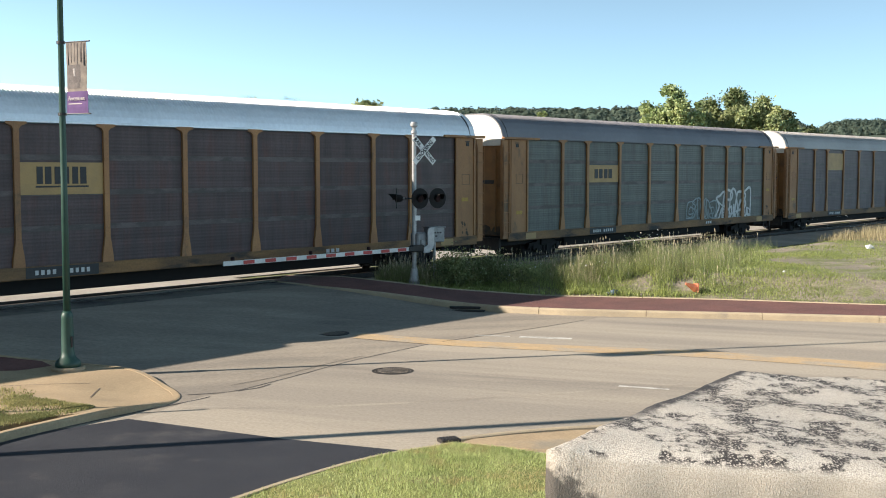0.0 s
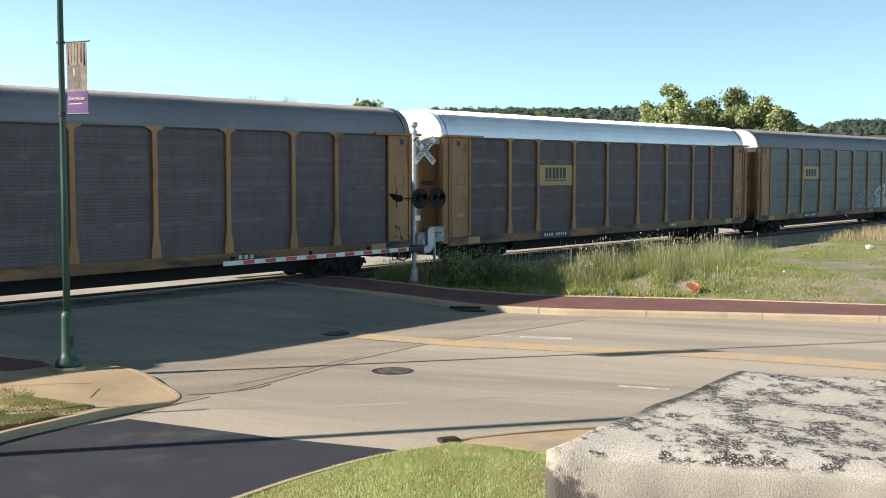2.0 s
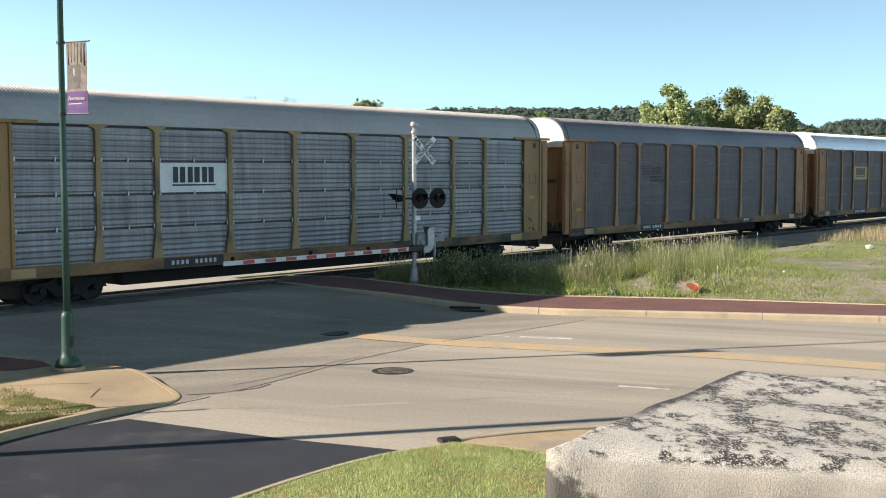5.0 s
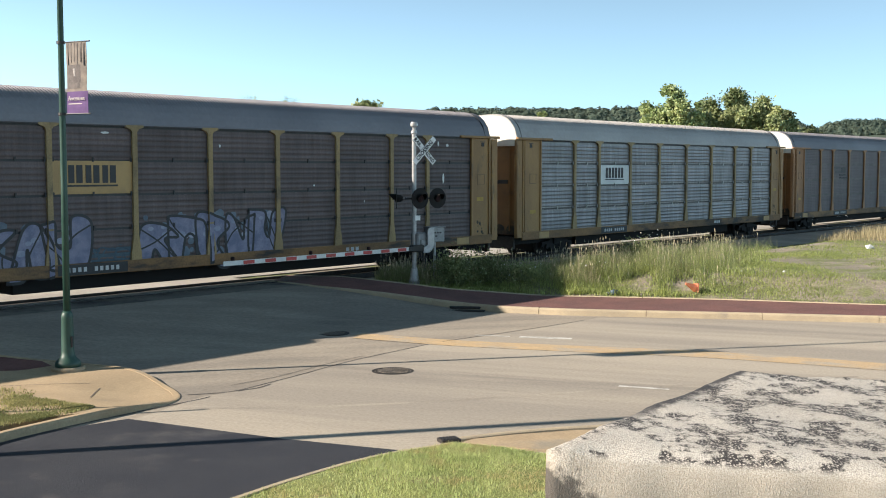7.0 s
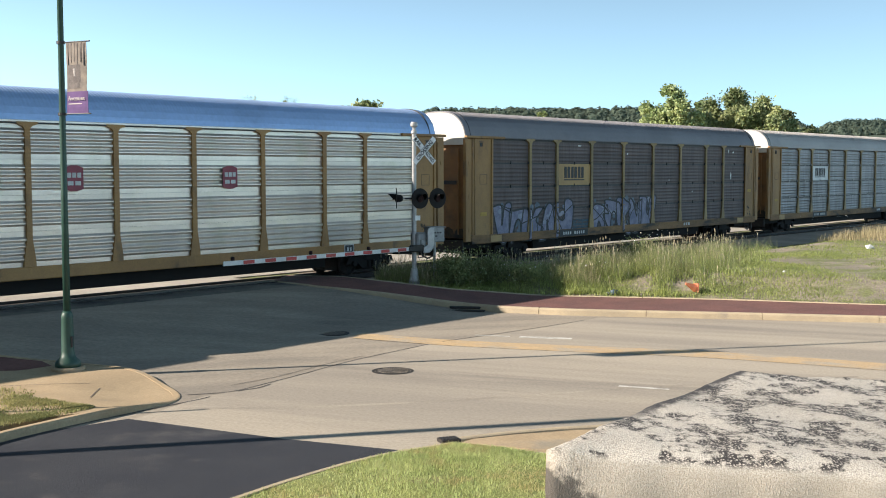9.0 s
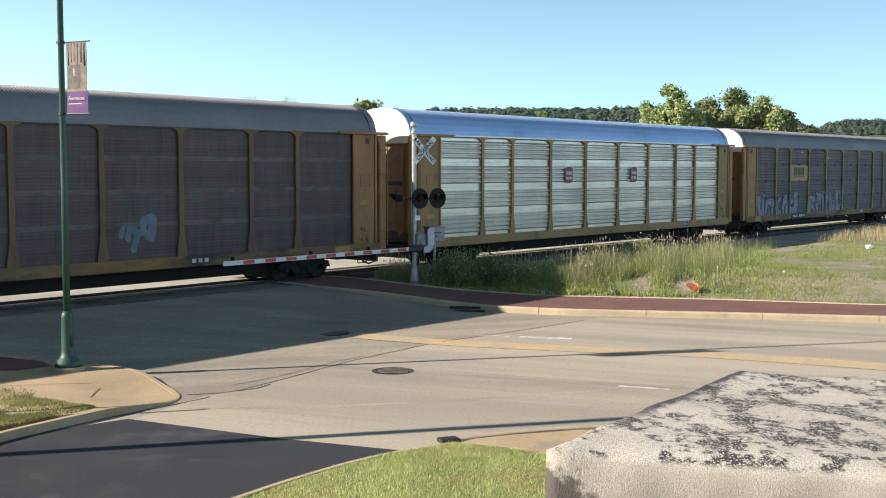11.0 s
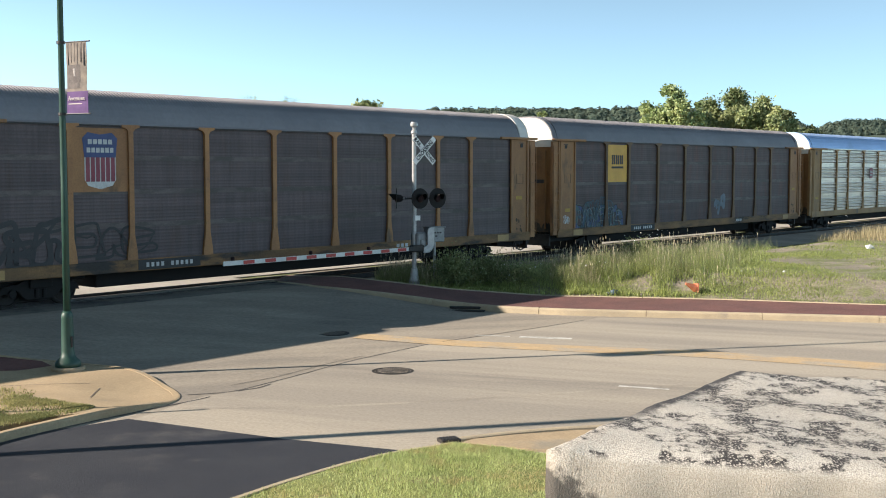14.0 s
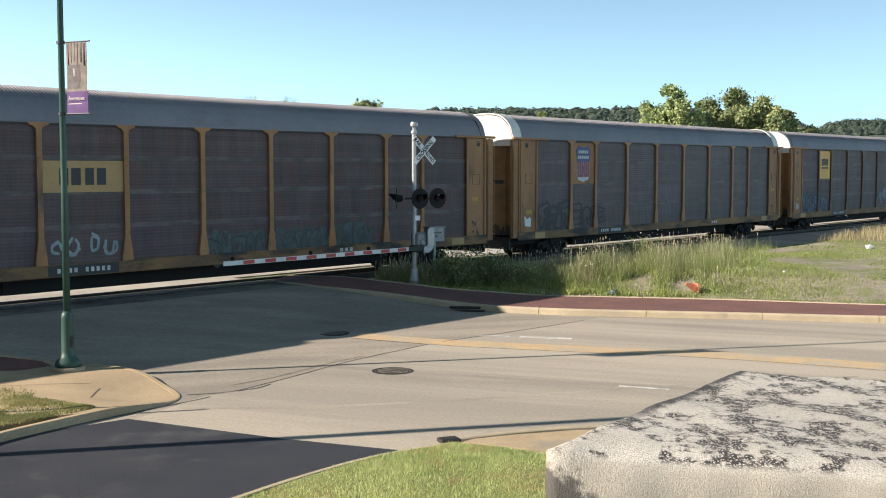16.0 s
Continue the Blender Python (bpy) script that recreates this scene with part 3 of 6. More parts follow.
def kerb_run(name, line, width, height, length, label, material="kerb", start=0.0, step=0.2, base=land, fade=lambda p: 1.0):
    """Kerb stones laid end to end along a plan line, each with a worn nose."""
    run = thing(name, label=label, kind="structure")
    pts = curve_pts(line, step)
    per = max(2, int(length / step))
    for s in range(int(start), len(pts) - 1, per):
        seg = pts[s:s + per + 1]
        if len(seg) < 2:
            continue
        bm = bmesh.new()
        rows = []
        for i, p in enumerate(seg):
            g = s + i
            t = (pts[min(g + 1, len(pts) - 1)] - pts[max(g - 1, 0)]).normalized()
            nrm = Vector((-t.y, t.x))
            pull = 0.008 if i == 0 else -0.008 if i == len(seg) - 1 else 0
            p = p + t * pull
            z = base(p.x, p.y)
            hh = height * fade(p)
            prof = ((0.0, -0.1), (0.015, hh * 0.75), (0.045, hh), (width, hh), (width, -0.1))
            rows.append([bm.verts.new((p.x + nrm.x * d, p.y + nrm.y * d, z + h)) for d, h in prof])
        for a, b in zip(rows, rows[1:]):
            for k in range(4):
                bm.faces.new((a[k], a[k + 1], b[k + 1], b[k]))
        bm.faces.new(rows[0])
        bm.faces.new(rows[-1][::-1])
        part("kerb_stone", bm, M[material], run)
    return run


def hump(p):
    """Kerbs sink into the ramp by the rails."""
    return 0.15 + 0.85 * smooth_step((p.x + 5.0) / 5.0)


kerb_run("kerb_1", KERB, 0.17, 0.2, 3.25, "sand-coloured concrete kerb with open joints", fade=hump)
strip("pavement_1", offset_line(KERB, 0.17), BACK, 0.19, M["pave_brick"], across=6, n=120, skirt=0.25, label="dark red brick pavement along the kerb",
      base=lambda x, y: land(x, y) - 0.19 * (1 - hump(Vector((x, y)))))
kerb_run("kerb_2", BACK, 0.14, 0.215, 3.25, "pale concrete edging strip behind the brick pavement", fade=hump)


def field_height(x, y):
    """Low by the signal, a bank of soil towards the rails further along."""
    q = off_track(x, y)
    low = min(land(x, y) + 0.17, 0.60)
    d = y - float(np.interp(x, [p[0] for p in BACK], [p[1] for p in BACK]))
    high = 0.20 + 0.66 * smooth_step((d + 0.1) / 3.2)
    b = smooth_step((x - 0.6) / 2.6)
    z = low + (high - low) * b
    return min(z, 0.32 + 0.56 * smooth_step((q - 5.4) / 3.4)) + 0.03 * noise.noise((x * 0.5, y * 0.5, 7))


BACK_IN = offset_line(BACK, 0.14)[2:]
FIELD_FAR = [at_track(u, 2.6).xy for u in (28.9, 29.6, 31, 34, 37, 41, 45, 50, 56, 63, 72, 95)]
strip("field", BACK_IN, FIELD_FAR, 0.0, M["soil"], across=30, n=120, skirt=0.2, label="weedy verge of bare soil and rough grass", base=field_height)


def track_bed():
    bed = thing("railway_track", label="rusty steel rails on dark timber sleepers and ballast", category="railway track", kind="structure")
    bm = bmesh.new()
    prof = ((-3.3, 0.25), (-1.75, 0.44), (1.75, 0.44), (3.0, 0.28))
    for u0, u1 in ((27.2, 200),):
        rows = [[bm.verts.new(at_track(u, q, z)) for q, z in prof] for u in np.linspace(u0, u1, 60)]
        for a, b in zip(rows, rows[1:]):
            for k in range(3):
                bm.faces.new((a[k], a[k + 1], b[k + 1], b[k]))
        bm.faces.new(rows[0])
    part("ballast", bm, M["gravel"], bed)
    for q in (-0.7525, 0.7525):
        bm = bmesh.new()
        prof = ((-0.036, RAIL), (0.036, RAIL), (0.036, RAIL - 0.04), (0.01, RAIL - 0.055), (0.01, RAIL - 0.14), (0.07, RAIL - 0.165), (-0.07, RAIL - 0.165), (-0.01, RAIL - 0.14), (-0.01, RAIL - 0.055), (-0.036, RAIL - 0.04))
        rows = [[bm.verts.new(at_track(u, q + d, z)) for d, z in prof] for u in (-75, 0, 60, 200)]
        for a, b in zip(rows, rows[1:]):
            for k in range(10):
                bm.faces.new((a[k], a[(k + 1) % 10], b[(k + 1) % 10], b[k]))
        part("rail", bm, M["iron"], bed)
    me = finish(boxed(0, 0, 0, 0.23, 2.6, 0.16, 0.012), "sleeper")
    for i in range(110):
        put("sleeper", me, M["bark"], bed, Matrix.Translation(at_track(27.6 + 0.56 * i, 0, RAIL - 0.235)) @ pose(0, 0, 0, 0, 0, TURN))


track_bed()
strip("ballast_shoulder", [at_track(u, 2.4).xy for u in (32, 38, 46, 80, 130)], [at_track(u, q).xy for u, q in ((32.6, 4.4), (38, 5.6), (46, 7.0), (80, 7.4), (130, 7.4))], 0.0, M["gravel"], across=10, n=90, skirt=0.1,
      label="dark stone ballast beside the rails", wave=0.03, base=lambda x, y: field_height(x, y) + 0.05)

# corner island by the lamp post
ISLE = [(-16, 26.6), (-12.5, 26.0), (-9.97, 25.62), (-8.69, 25.5), (-7.33, 25.2), (-6.55, 24.6), (-5.7, 23.5), (-5.2, 22.5), (-5.22, 21.75), (-5.75, 20.95), (-6.3, 20.15), (-6.81, 19.36), (-7.3, 18.5), (-8.2, 16.4), (-9.3, 13.5)]
ISLE_H = 0.15


def isle_fade(p):
    """The corner drops to the road as a ramp."""
    return 1 - 0.86 * smooth_step(1.25 - math.hypot(p[0] + 5.35, p[1] - 22.7) / 1.9)


def isle_base(x, y):
    return land(x, y) - ISLE_H * (1 - isle_fade((x, y)))


isle_in = [tuple(p) for p in curve_pts(offset_line(ISLE, -0.16), 0.25)]
kerb_run("kerb_3", [(x, y) for x, y in ISLE[::-1]], 0.16, ISLE_H, 40.0, "tan concrete kerb round the corner island", material="walk", fade=isle_fade)
strip("pavement_2", isle_in[:len(isle_in) * 2 // 3], [(-16, 20), (-10, 21.5), (-8.0, 20.3), (-7.0, 19.9)], ISLE_H - 0.006, M["walk"], across=14, n=120, skirt=0.2, label="tan concrete corner pavement with scored joints", base=isle_base)
strip("pavement_3", [(-16, 26.40), (-12.5, 25.80), (-9.97, 25.42), (-8.95, 25.32)], [(-16, 24.6), (-12.5, 24.35), (-9.5, 24.2), (-8.6, 24.95)], ISLE_H + 0.0, M["pave_brick"], across=3, n=30, skirt=0.05, label="dark red brick pavement by the lamp post")


def lawn_patch(name, left, right, rise, n, across, label, base=land, soil=M["lawn_soil"]):
    ob = strip(name, left, right, rise, soil, across=across, n=n, skirt=0.15, label=label, wave=0.03, base=base)
    return ob


ISLE_LAWN = ([(-16, 23.6), (-8.97, 22.75), (-7.81, 21.64), (-6.85, 21.0), (-6.42, 20.72)], [(-16, 15.4), (-9.0, 16.3), (-7.75, 18.7), (-7.0, 19.75), (-6.5, 20.45)])
lawn_patch("lawn_1", *ISLE_LAWN, ISLE_H - 0.012, 40, 8, "thin dry grass on the corner island", soil=M["isle_soil"])

# dark asphalt of the side entry
flat_piece("driveway", [(-5.66, 20.36), (-4.2, 19.62), (-2.67, 18.84), (-0.72, 18.06), (-1.0, 17.5), (-1.71, 16.75), (-2.35, 15.9), (-2.90, 15.08), (-3.77, 13.85), (-5.1, 11.6), (-6.2, 10.6), (-8.9, 12.6), (-8.9, 15.0), (-7.4, 18.3), (-6.81, 19.36)],
           -0.1, 0.011, M["asphalt"], "fresh dark asphalt of the side entry")

# near verge
VERGE = [(-5.1, 11.7), (-3.77, 13.84), (-2.90, 15.07), (-2.35, 15.89), (-1.71, 16.73), (-1.22, 17.28), (-0.74, 17.70), (-0.3, 18.0), (0.05, 18.22)]
kerb_run("kerb_4", VERGE[::-1], 0.13, 0.10, 30.0, "pale concrete edging round the lawn", material="kerb")
LAWN = (offset_line(VERGE, -0.15), [(6.5, 10.0), (6.5, 12.0), (6.2, 14.0), (5.6, 15.3), (4.8, 16.3), (3.6, 16.9), (2.0, 17.35), (0.2, 18.05)])
lawn_patch("lawn_2", *LAWN, 0.085, 60, 20, "mown green lawn beside the side entry")
flat_piece("pavement_4", [(0.25, 18.35), (1.3, 18.0), (2.6, 17.75), (4.5, 17.1), (6.4, 16.3), (9, 15), (11, 18.2), (7, 19.3), (3.6, 19.45), (2.3, 19.3), (1.2, 18.95), (0.5, 18.65)], -0.1, 0.055, M["walk"], "tan concrete pavement behind the lawn", 0.01)
kerb_run("kerb_5", [(0.12, 18.5), (0.3, 18.6), (0.6, 18.76), (1.25, 19.07), (2.3, 19.42), (3.6, 19.58), (7, 19.45), (11.2, 18.35)], 0.13, 0.065, 3.0, "low pale concrete kerb by the lawn", base=lambda x, y: 0.0)


# paler slabs of the main road, right of the long seam
strip("road_slabs", [(-5.62, 20.2), (-5.1, 21.5), (-4.75, 22.4), (-4.17, 23.03), (-3.2, 24.7), (-2.17, 26.6), (-0.9, 28.46), (-0.06, 29.59), (1.5, 31.1), (3.01, 32.6), (4.2, 33.9), (4.75, 34.55)],
      [(34, 1.4), (34, 5), (34, 8), (34, 11), (34, 14), (34, 17), (34, 20), (34, 23), (34, 25.5), (34, 27.5), (34, 29.2), (34, 30.3)], 0.004, M["concrete_pale"], across=40, n=60, label="pale worn concrete slabs of the main road")


# road lines and tar seams
def painted(name, pts, width, material, label, rise=0.009, base=land):
    return strip(name, offset_line(pts, width / 2), offset_line(pts, -width / 2), rise, M[material], across=1, n=max(8, len(pts) * 8), label=label, base=base)


painted("road_line_1", [(-2.3, 30.95), (0.24, 29.70), (3.08, 28.80), (6.43, 27.82), (10.13, 26.1), (16, 23.0)], 0.46, "yellow_line", "faded yellow centre line")
painted("road_line_2", [(-2.3, 30.52), (0.24, 29.22), (3.08, 28.28), (6.43, 27.3), (10.13, 25.5), (16, 22.3)], 0.54, "yellow_line", "faded yellow centre line", 0.0125)
painted("road_line_3", [(2.06, 30.5), (2.7, 30.34), (3.42, 30.17)], 0.28, "white_line", "short worn white dash")
painted("road_line_4", [(0.85, 30.84), (1.3, 30.7), (1.8, 30.58)], 0.12, "white_line", "worn white dash")
painted("road_line_5", [(3.64, 23.52), (4.1, 23.34), (4.62, 23.15)], 0.13, "white_line", "short worn white dash")
painted("pavement_joint_1", [(-6.78, 21.80), (-6.85, 22.3), (-6.90, 22.8)], 0.02, "tar", "scored joint in the corner pavement", ISLE_H + 0.001, base=isle_base)
painted("pavement_joint_2", [(-9.2, 22.7), (-8.0, 22.95), (-7.2, 23.15)], 0.018, "tar", "scored joint in the corner pavement", ISLE_H + 0.001, base=isle_base)
painted("gutter_seam", [(-8.3, 16.2), (-7.37, 18.4), (-6.86, 19.28), (-6.33, 20.06), (-5.75, 20.86), (-5.18, 21.6), (-4.75, 22.15), (-4.6, 22.4)], 0.045, "tar", "dark dirty gutter seam", 0.008)
# a faint tyre arc round the corner
painted("tyre_mark", [(-4.9, 21.3), (-3.0, 21.35), (0.0, 22.0), (4.0, 23.3), (9.0, 24.6)], 0.15, "tyre_mark", "faint dark tyre arc across the junction", 0.006)
painted("road_seam_1", [(-5.1, 22.58), (-4.6, 22.75), (-4.17, 23.03), (-3.2, 24.7), (-2.17, 26.6), (-0.9, 28.46), (-0.06, 29.59), (1.5, 31.1), (3.01, 32.6), (4.2, 33.9)], 0.04, "tar", "dark tar seam between slabs")
painted("road_seam_2", [(-4.4, 23.6), (-3.6, 24.6), (-2.7, 26.2), (-1.9, 27.4)], 0.022, "tar", "dark tar seam between slabs")
painted("road_seam_3", [(-4.15, 22.95), (-4.02, 23.12), (-3.8, 23.3), (-3.6, 23.75)], 0.06, "tar", "dark patched crack")


def manhole(x, y, r, label):
    cover = thing("manhole_cover", pose(x, y, land(x, y)), label, "manhole cover")
    bm = lathe(bmesh.new(), ((r, -0.05), (r, 0.008), (r - 0.06, 0.008), (r - 0.06, -0.02)), 36)
    part("frame", bm, M["iron"], cover)
    bm = lathe(bmesh.new(), ((r - 0.075, -0.05), (r - 0.075, 0.006), (r - 0.09, 0.007)), 36)
    part("lid", bm, M["iron"], cover)
    bm = bmesh.new()
    rnd = random.Random(int(abs(x) * 100))
    for j in range(-6, 7):
        for i in range(-11, 12):
            px, py = i * 0.036 + 0.018 * (j % 2), j * 0.060
            if math.hypot(px, py) < r - 0.11 and rnd.random() < 0.8:
                box(bm, px + rnd.uniform(-0.005, 0.005), py + rnd.uniform(-0.008, 0.008), 0.010, 0.020, rnd.uniform(0.025, 0.036), 0.010)
    part("stud", bm, M["road_stain"], cover, "worn raised grip studs")


manhole(-1.12, 25.31, 0.47, "round cast iron manhole cover set in concrete")
manhole(-3.0, 31.1, 0.44, "dark cast iron manhole cover in the road")


def storm_inlet():
    inlet = thing("storm_drain", pose(0.75, 36.12, 0.055, 0, 0, -8), "kerb inlet grate of dark iron in the gutter", "storm drain")
    part("mouth", boxed(0, 0.03, 0.06, 1.1, 0.04, 0.08, 0.01), M["black"], inlet)
    part("frame", boxed(0, -0.2, -0.012, 1.2, 0.34, 0.02, 0.004), M["wheel_iron"], inlet)
    me = finish(boxed(0, 0, 0, 0.035, 0.28, 0.016), "grate_bar")
    for i in range(12):
        put("grate_bar", me, M["iron"], inlet, pose(-0.5 + i * 0.09, -0.2, 0.004))


storm_inlet()


def catch_basin():
    basin = thing("catch_basin", pose(0.10, 18.62, 0.0, 0, 0, 22), "small dark iron catch basin at the kerb end", "drain")
    part("frame", boxed(0, 0, 0.035, 0.34, 0.26, 0.07, 0.012), M["iron"], basin)
    me = finish(boxed(0, 0, 0.075, 0.03, 0.2, 0.012), "grate_bar")
    for i in range(5):
        put("grate_bar", me, M["black"], basin, pose(-0.12 + i * 0.06, 0, 0))


catch_basin()


# ---- concrete pier close to the camera ----
def pier():
    top = 3.885
    A, B, C, D = Vector((0.227, 2.482)), Vector((0.874, 3.406)), Vector((2.02, 3.39)), Vector((1.51, 2.36))
    bm = bmesh.new()
    n = 44
    grid = []
    for i in range(n + 1):
        row = []
        for j in range(n + 1):
            s, t = i / n, j / n
            p = A.lerp(D, s).lerp(B.lerp(C, s), t)
            drop = 0.030 * max(0, 1 - t * 1.13 / 0.09) ** 2 * smooth_step(s * 1.27 / 0.12) + 0.012 * max(0, 1 - min(s, 1 - s, 1 - t) / 0.025) ** 2
            z = top - drop - 0.07 * s + 0.006 * noise.noise((p.x * 5, p.y * 5, 0)) + 0.004 * noise.noise((p.x * 22, p.y * 22, 5)) + 0.0025 * noise.noise((p.x * 70, p.y * 70, 9))
            row.append(bm.verts.new((p.x, p.y, z)))
        grid.append(row)
    for i in range(n):
        for j in range(n):
            bm.faces.new((grid[i][j], grid[i + 1][j], grid[i + 1][j + 1], grid[i][j + 1]))
    rim = [grid[i][0] for i in range(n)] + [grid[n][j] for j in range(n)] + [grid[i][n] for i in range(n, 0, -1)] + [grid[0][j] for j in range(n, 0, -1)]
    prev = rim
    for z, k in ((3.78, 0.012), (3.70, 0.01), (3.60, 0.008), (0.0, 0.0)):
        low = [bm.verts.new((v.co.x + k * noise.noise((v.co.x * 9, v.co.y * 9, z * 9)), v.co.y + k * noise.noise((v.co.x * 9, v.co.y * 9, z * 5 + 40)), z)) for v in rim]
        for i in range(len(rim)):
            j = (i + 1) % len(rim)
            bm.faces.new((prev[i], prev[j], low[j], low[i]))
        prev = low
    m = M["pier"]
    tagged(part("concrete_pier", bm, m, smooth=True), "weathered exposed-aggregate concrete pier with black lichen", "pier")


pier()


# ---- the train ----
PITCH = 28.35
HALF = 13.56
POSTS = (1.41, 4.22, 7.03, 9.07)
SCREEN = 11.73
Z0, Z1 = 0.86, 4.83                       # screens, above the rail
EAVE, APEX = 4.84, 5.90


def travel(t):
    """Cars passed since the start."""
    return 0.42927 * t + 0.000608 * t * t


def roof_z(y):
    return EAVE + (APEX - EAVE) * max(0.0, 1 - abs(y / 1.53) ** 3.0) ** 0.62


def make_roof(rib):
    """Arched roof; its cross ribs fade out towards the eaves."""
    ys = [1.53 * math.sin(radians(a)) for a in (-90, -84, -76, -66, -54, -42, -36, -30, -22, -10, 0, 10, 22, 30, 36, 42, 54, 66, 76, 84, 90)]
    xs = []
    x = -13.3
    while x < 12.7:
        xs += [(x, 0.0), (x + 0.045, 0.0), (x + 0.06, rib), (x + 0.105, rib)]
        x += 0.12
    v, f = [], []
    for x, d in xs:
        for y in ys:
            v.append((x, y, roof_z(y) + d * smooth_step((1.50 - abs(y)) / 0.55)))
    w = len(ys)
    for i in range(len(xs) - 1):
        for k in range(w - 1):
            f.append((i * w + k, i * w + k + 1, (i + 1) * w + k + 1, (i + 1) * w + k))
    me = bpy.data.meshes.new("roof")
    me.from_pydata(v, [], f)
    return me


def roof_outline(grow):
    return [(-1.36, 4.55)] + [(y * (1 + grow * 0.3), roof_z(y) + grow) for y in np.linspace(-1.53, 1.53, 25)] + [(1.36, 4.55)]


def make_roof_slice(name, x0, x1, grow):
    """A closed slice of the roof's outline."""
    bm = bmesh.new()
    prof = roof_outline(grow)
    a = [bm.verts.new((x0, y, z)) for y, z in prof]
    b = [bm.verts.new((x1, y, z)) for y, z in prof]
    bm.faces.new(a)
    bm.faces.new(b[::-1])
    for i in range(len(prof)):
        j = (i + 1) % len(prof)
        bm.faces.new((a[i], b[i], b[j], a[j]))
    return finish(bm, name)


def make_panel(width, height, ribs, depth, band):
    """A pressed side sheet: ribs along its length, flat bands above and below, rim turned in."""
    prof = [(0.0, 0.0), (band, 0.0)]
    step = (height - 2 * band) / ribs
    for i in range(ribs):
        z = band + i * step
        if band > 0.1:
            prof += [(z + step * 0.06, 0.0), (z + step * 0.38, -depth), (z + step * 0.56, -depth), (z + step * 0.94, 0.0), (z + step, 0.0)]
            continue
        prof += [(z + step * 0.26, -depth), (z + step * 0.42, -depth), (z + step * 0.72, 0.0), (z + step, 0.0)]
    prof.append((height, 0.0))
    v, f = [], []
    for z, d in prof:
        v += [(-width / 2, d, z), (width / 2, d, z)]
    n = len(prof)
    f += [(2 * i, 2 * i + 1, 2 * i + 3, 2 * i + 2) for i in range(n - 1)]
    s = len(v)
    v += [(-width / 2, 0.05, 0), (width / 2, 0.05, 0), (-width / 2, 0.05, height), (width / 2, 0.05, height)]
    f += [(0, s, s + 1, 1), (2 * n - 2, 2 * n - 1, s + 3, s + 2), (s, s + 2, s + 3, s + 1)]
    me = bpy.data.meshes.new("side_panel")
    me.from_pydata(v, [], f)
    return me


def make_post(height):
    """A hat-section post with a spread foot and a bracket at its head."""
    bm = bmesh.new()
    w = 0.085
    pts = [(-w - 0.10, 0.0), (-w - 0.085, 0.22), (-w, 0.75), (-w, height - 0.17), (-w - 0.06, height - 0.09), (-w - 0.23, height - 0.03), (-w - 0.23, height + 0.03),
           (w + 0.23, height + 0.03), (w + 0.23, height - 0.03), (w + 0.06, height - 0.09), (w, height - 0.17), (w, 0.75), (w + 0.085, 0.22), (w + 0.10, 0.0)]
    plate(bm, pts, -0.055, 0.03)
    for k in range(3):
        box(bm, 0, -0.062, 1.0 + k * 1.0, 0.15, 0.016, 0.05)
    return finish(bm, "post")


def make_wheelset():
    bm = bmesh.new()
    m = pose(0, 0, 0, 90, 0, 0)
    for s in (-1, 1):
        lathe(bm, ((0.10, 0.66 * s), (0.14, 0.69 * s), (0.36, 0.70 * s), (0.455, 0.685 * s), (0.43, 0.72 * s), (0.42, 0.80 * s), (0.37, 0.81 * s), (0.34, 0.76 * s), (0.15, 0.765 * s), (0.11, 0.80 * s), (0.085, 0.93 * s)), 24, m)
    rod(bm, (0, -0.95, 0), (0, 0.95, 0), 0.085, n=12)
    for k in range(4):
        a = k * math.pi / 2
        box(bm, 0.25 * math.cos(a), -0.775, 0.25 * math.sin(a), 0.07, 0.03, 0.07)
    return finish(bm, "wheelset")


def make_frame():
    bm = bmesh.new()
    pts = [(-1.25, 0.40), (-1.15, 0.62), (-0.7, 0.66), (-0.45, 0.76), (0.45, 0.76), (0.7, 0.66), (1.15, 0.62), (1.25, 0.40), (0.95, 0.42), (0.72, 0.50), (0.42, 0.22), (-0.42, 0.22), (-0.72, 0.50), (-0.95, 0.42)]
    plate(bm, pts, -0.07, 0.07)
    for s in (-0.12, 0.12):
        rod(bm, (s, -0.08, 0.26), (s, -0.08, 0.5), 0.07, n=10)
    for s in (-0.88, 0.88):
        rod(bm, (s, -0.16, 0.42), (s, -0.06, 0.42), 0.11, n=12)
    return finish(bm, "side_frame")


def make_arch(name, x0, x1, grow):
    """An open hoop that follows the roof's outline."""
    bm = bmesh.new()
    rings = [[bm.verts.new((x, y, z)) for y, z in roof_outline(g)[1:-1]] for x, g in ((x0, grow), (x1, grow), (x1, grow - 0.05), (x0, grow - 0.05))]
    for a, b in zip(rings, rings[1:] + rings[:1]):
        for i in range(len(a) - 1):
            bm.faces.new((a[i], a[i + 1], b[i + 1], b[i]))
    return finish(bm, name)


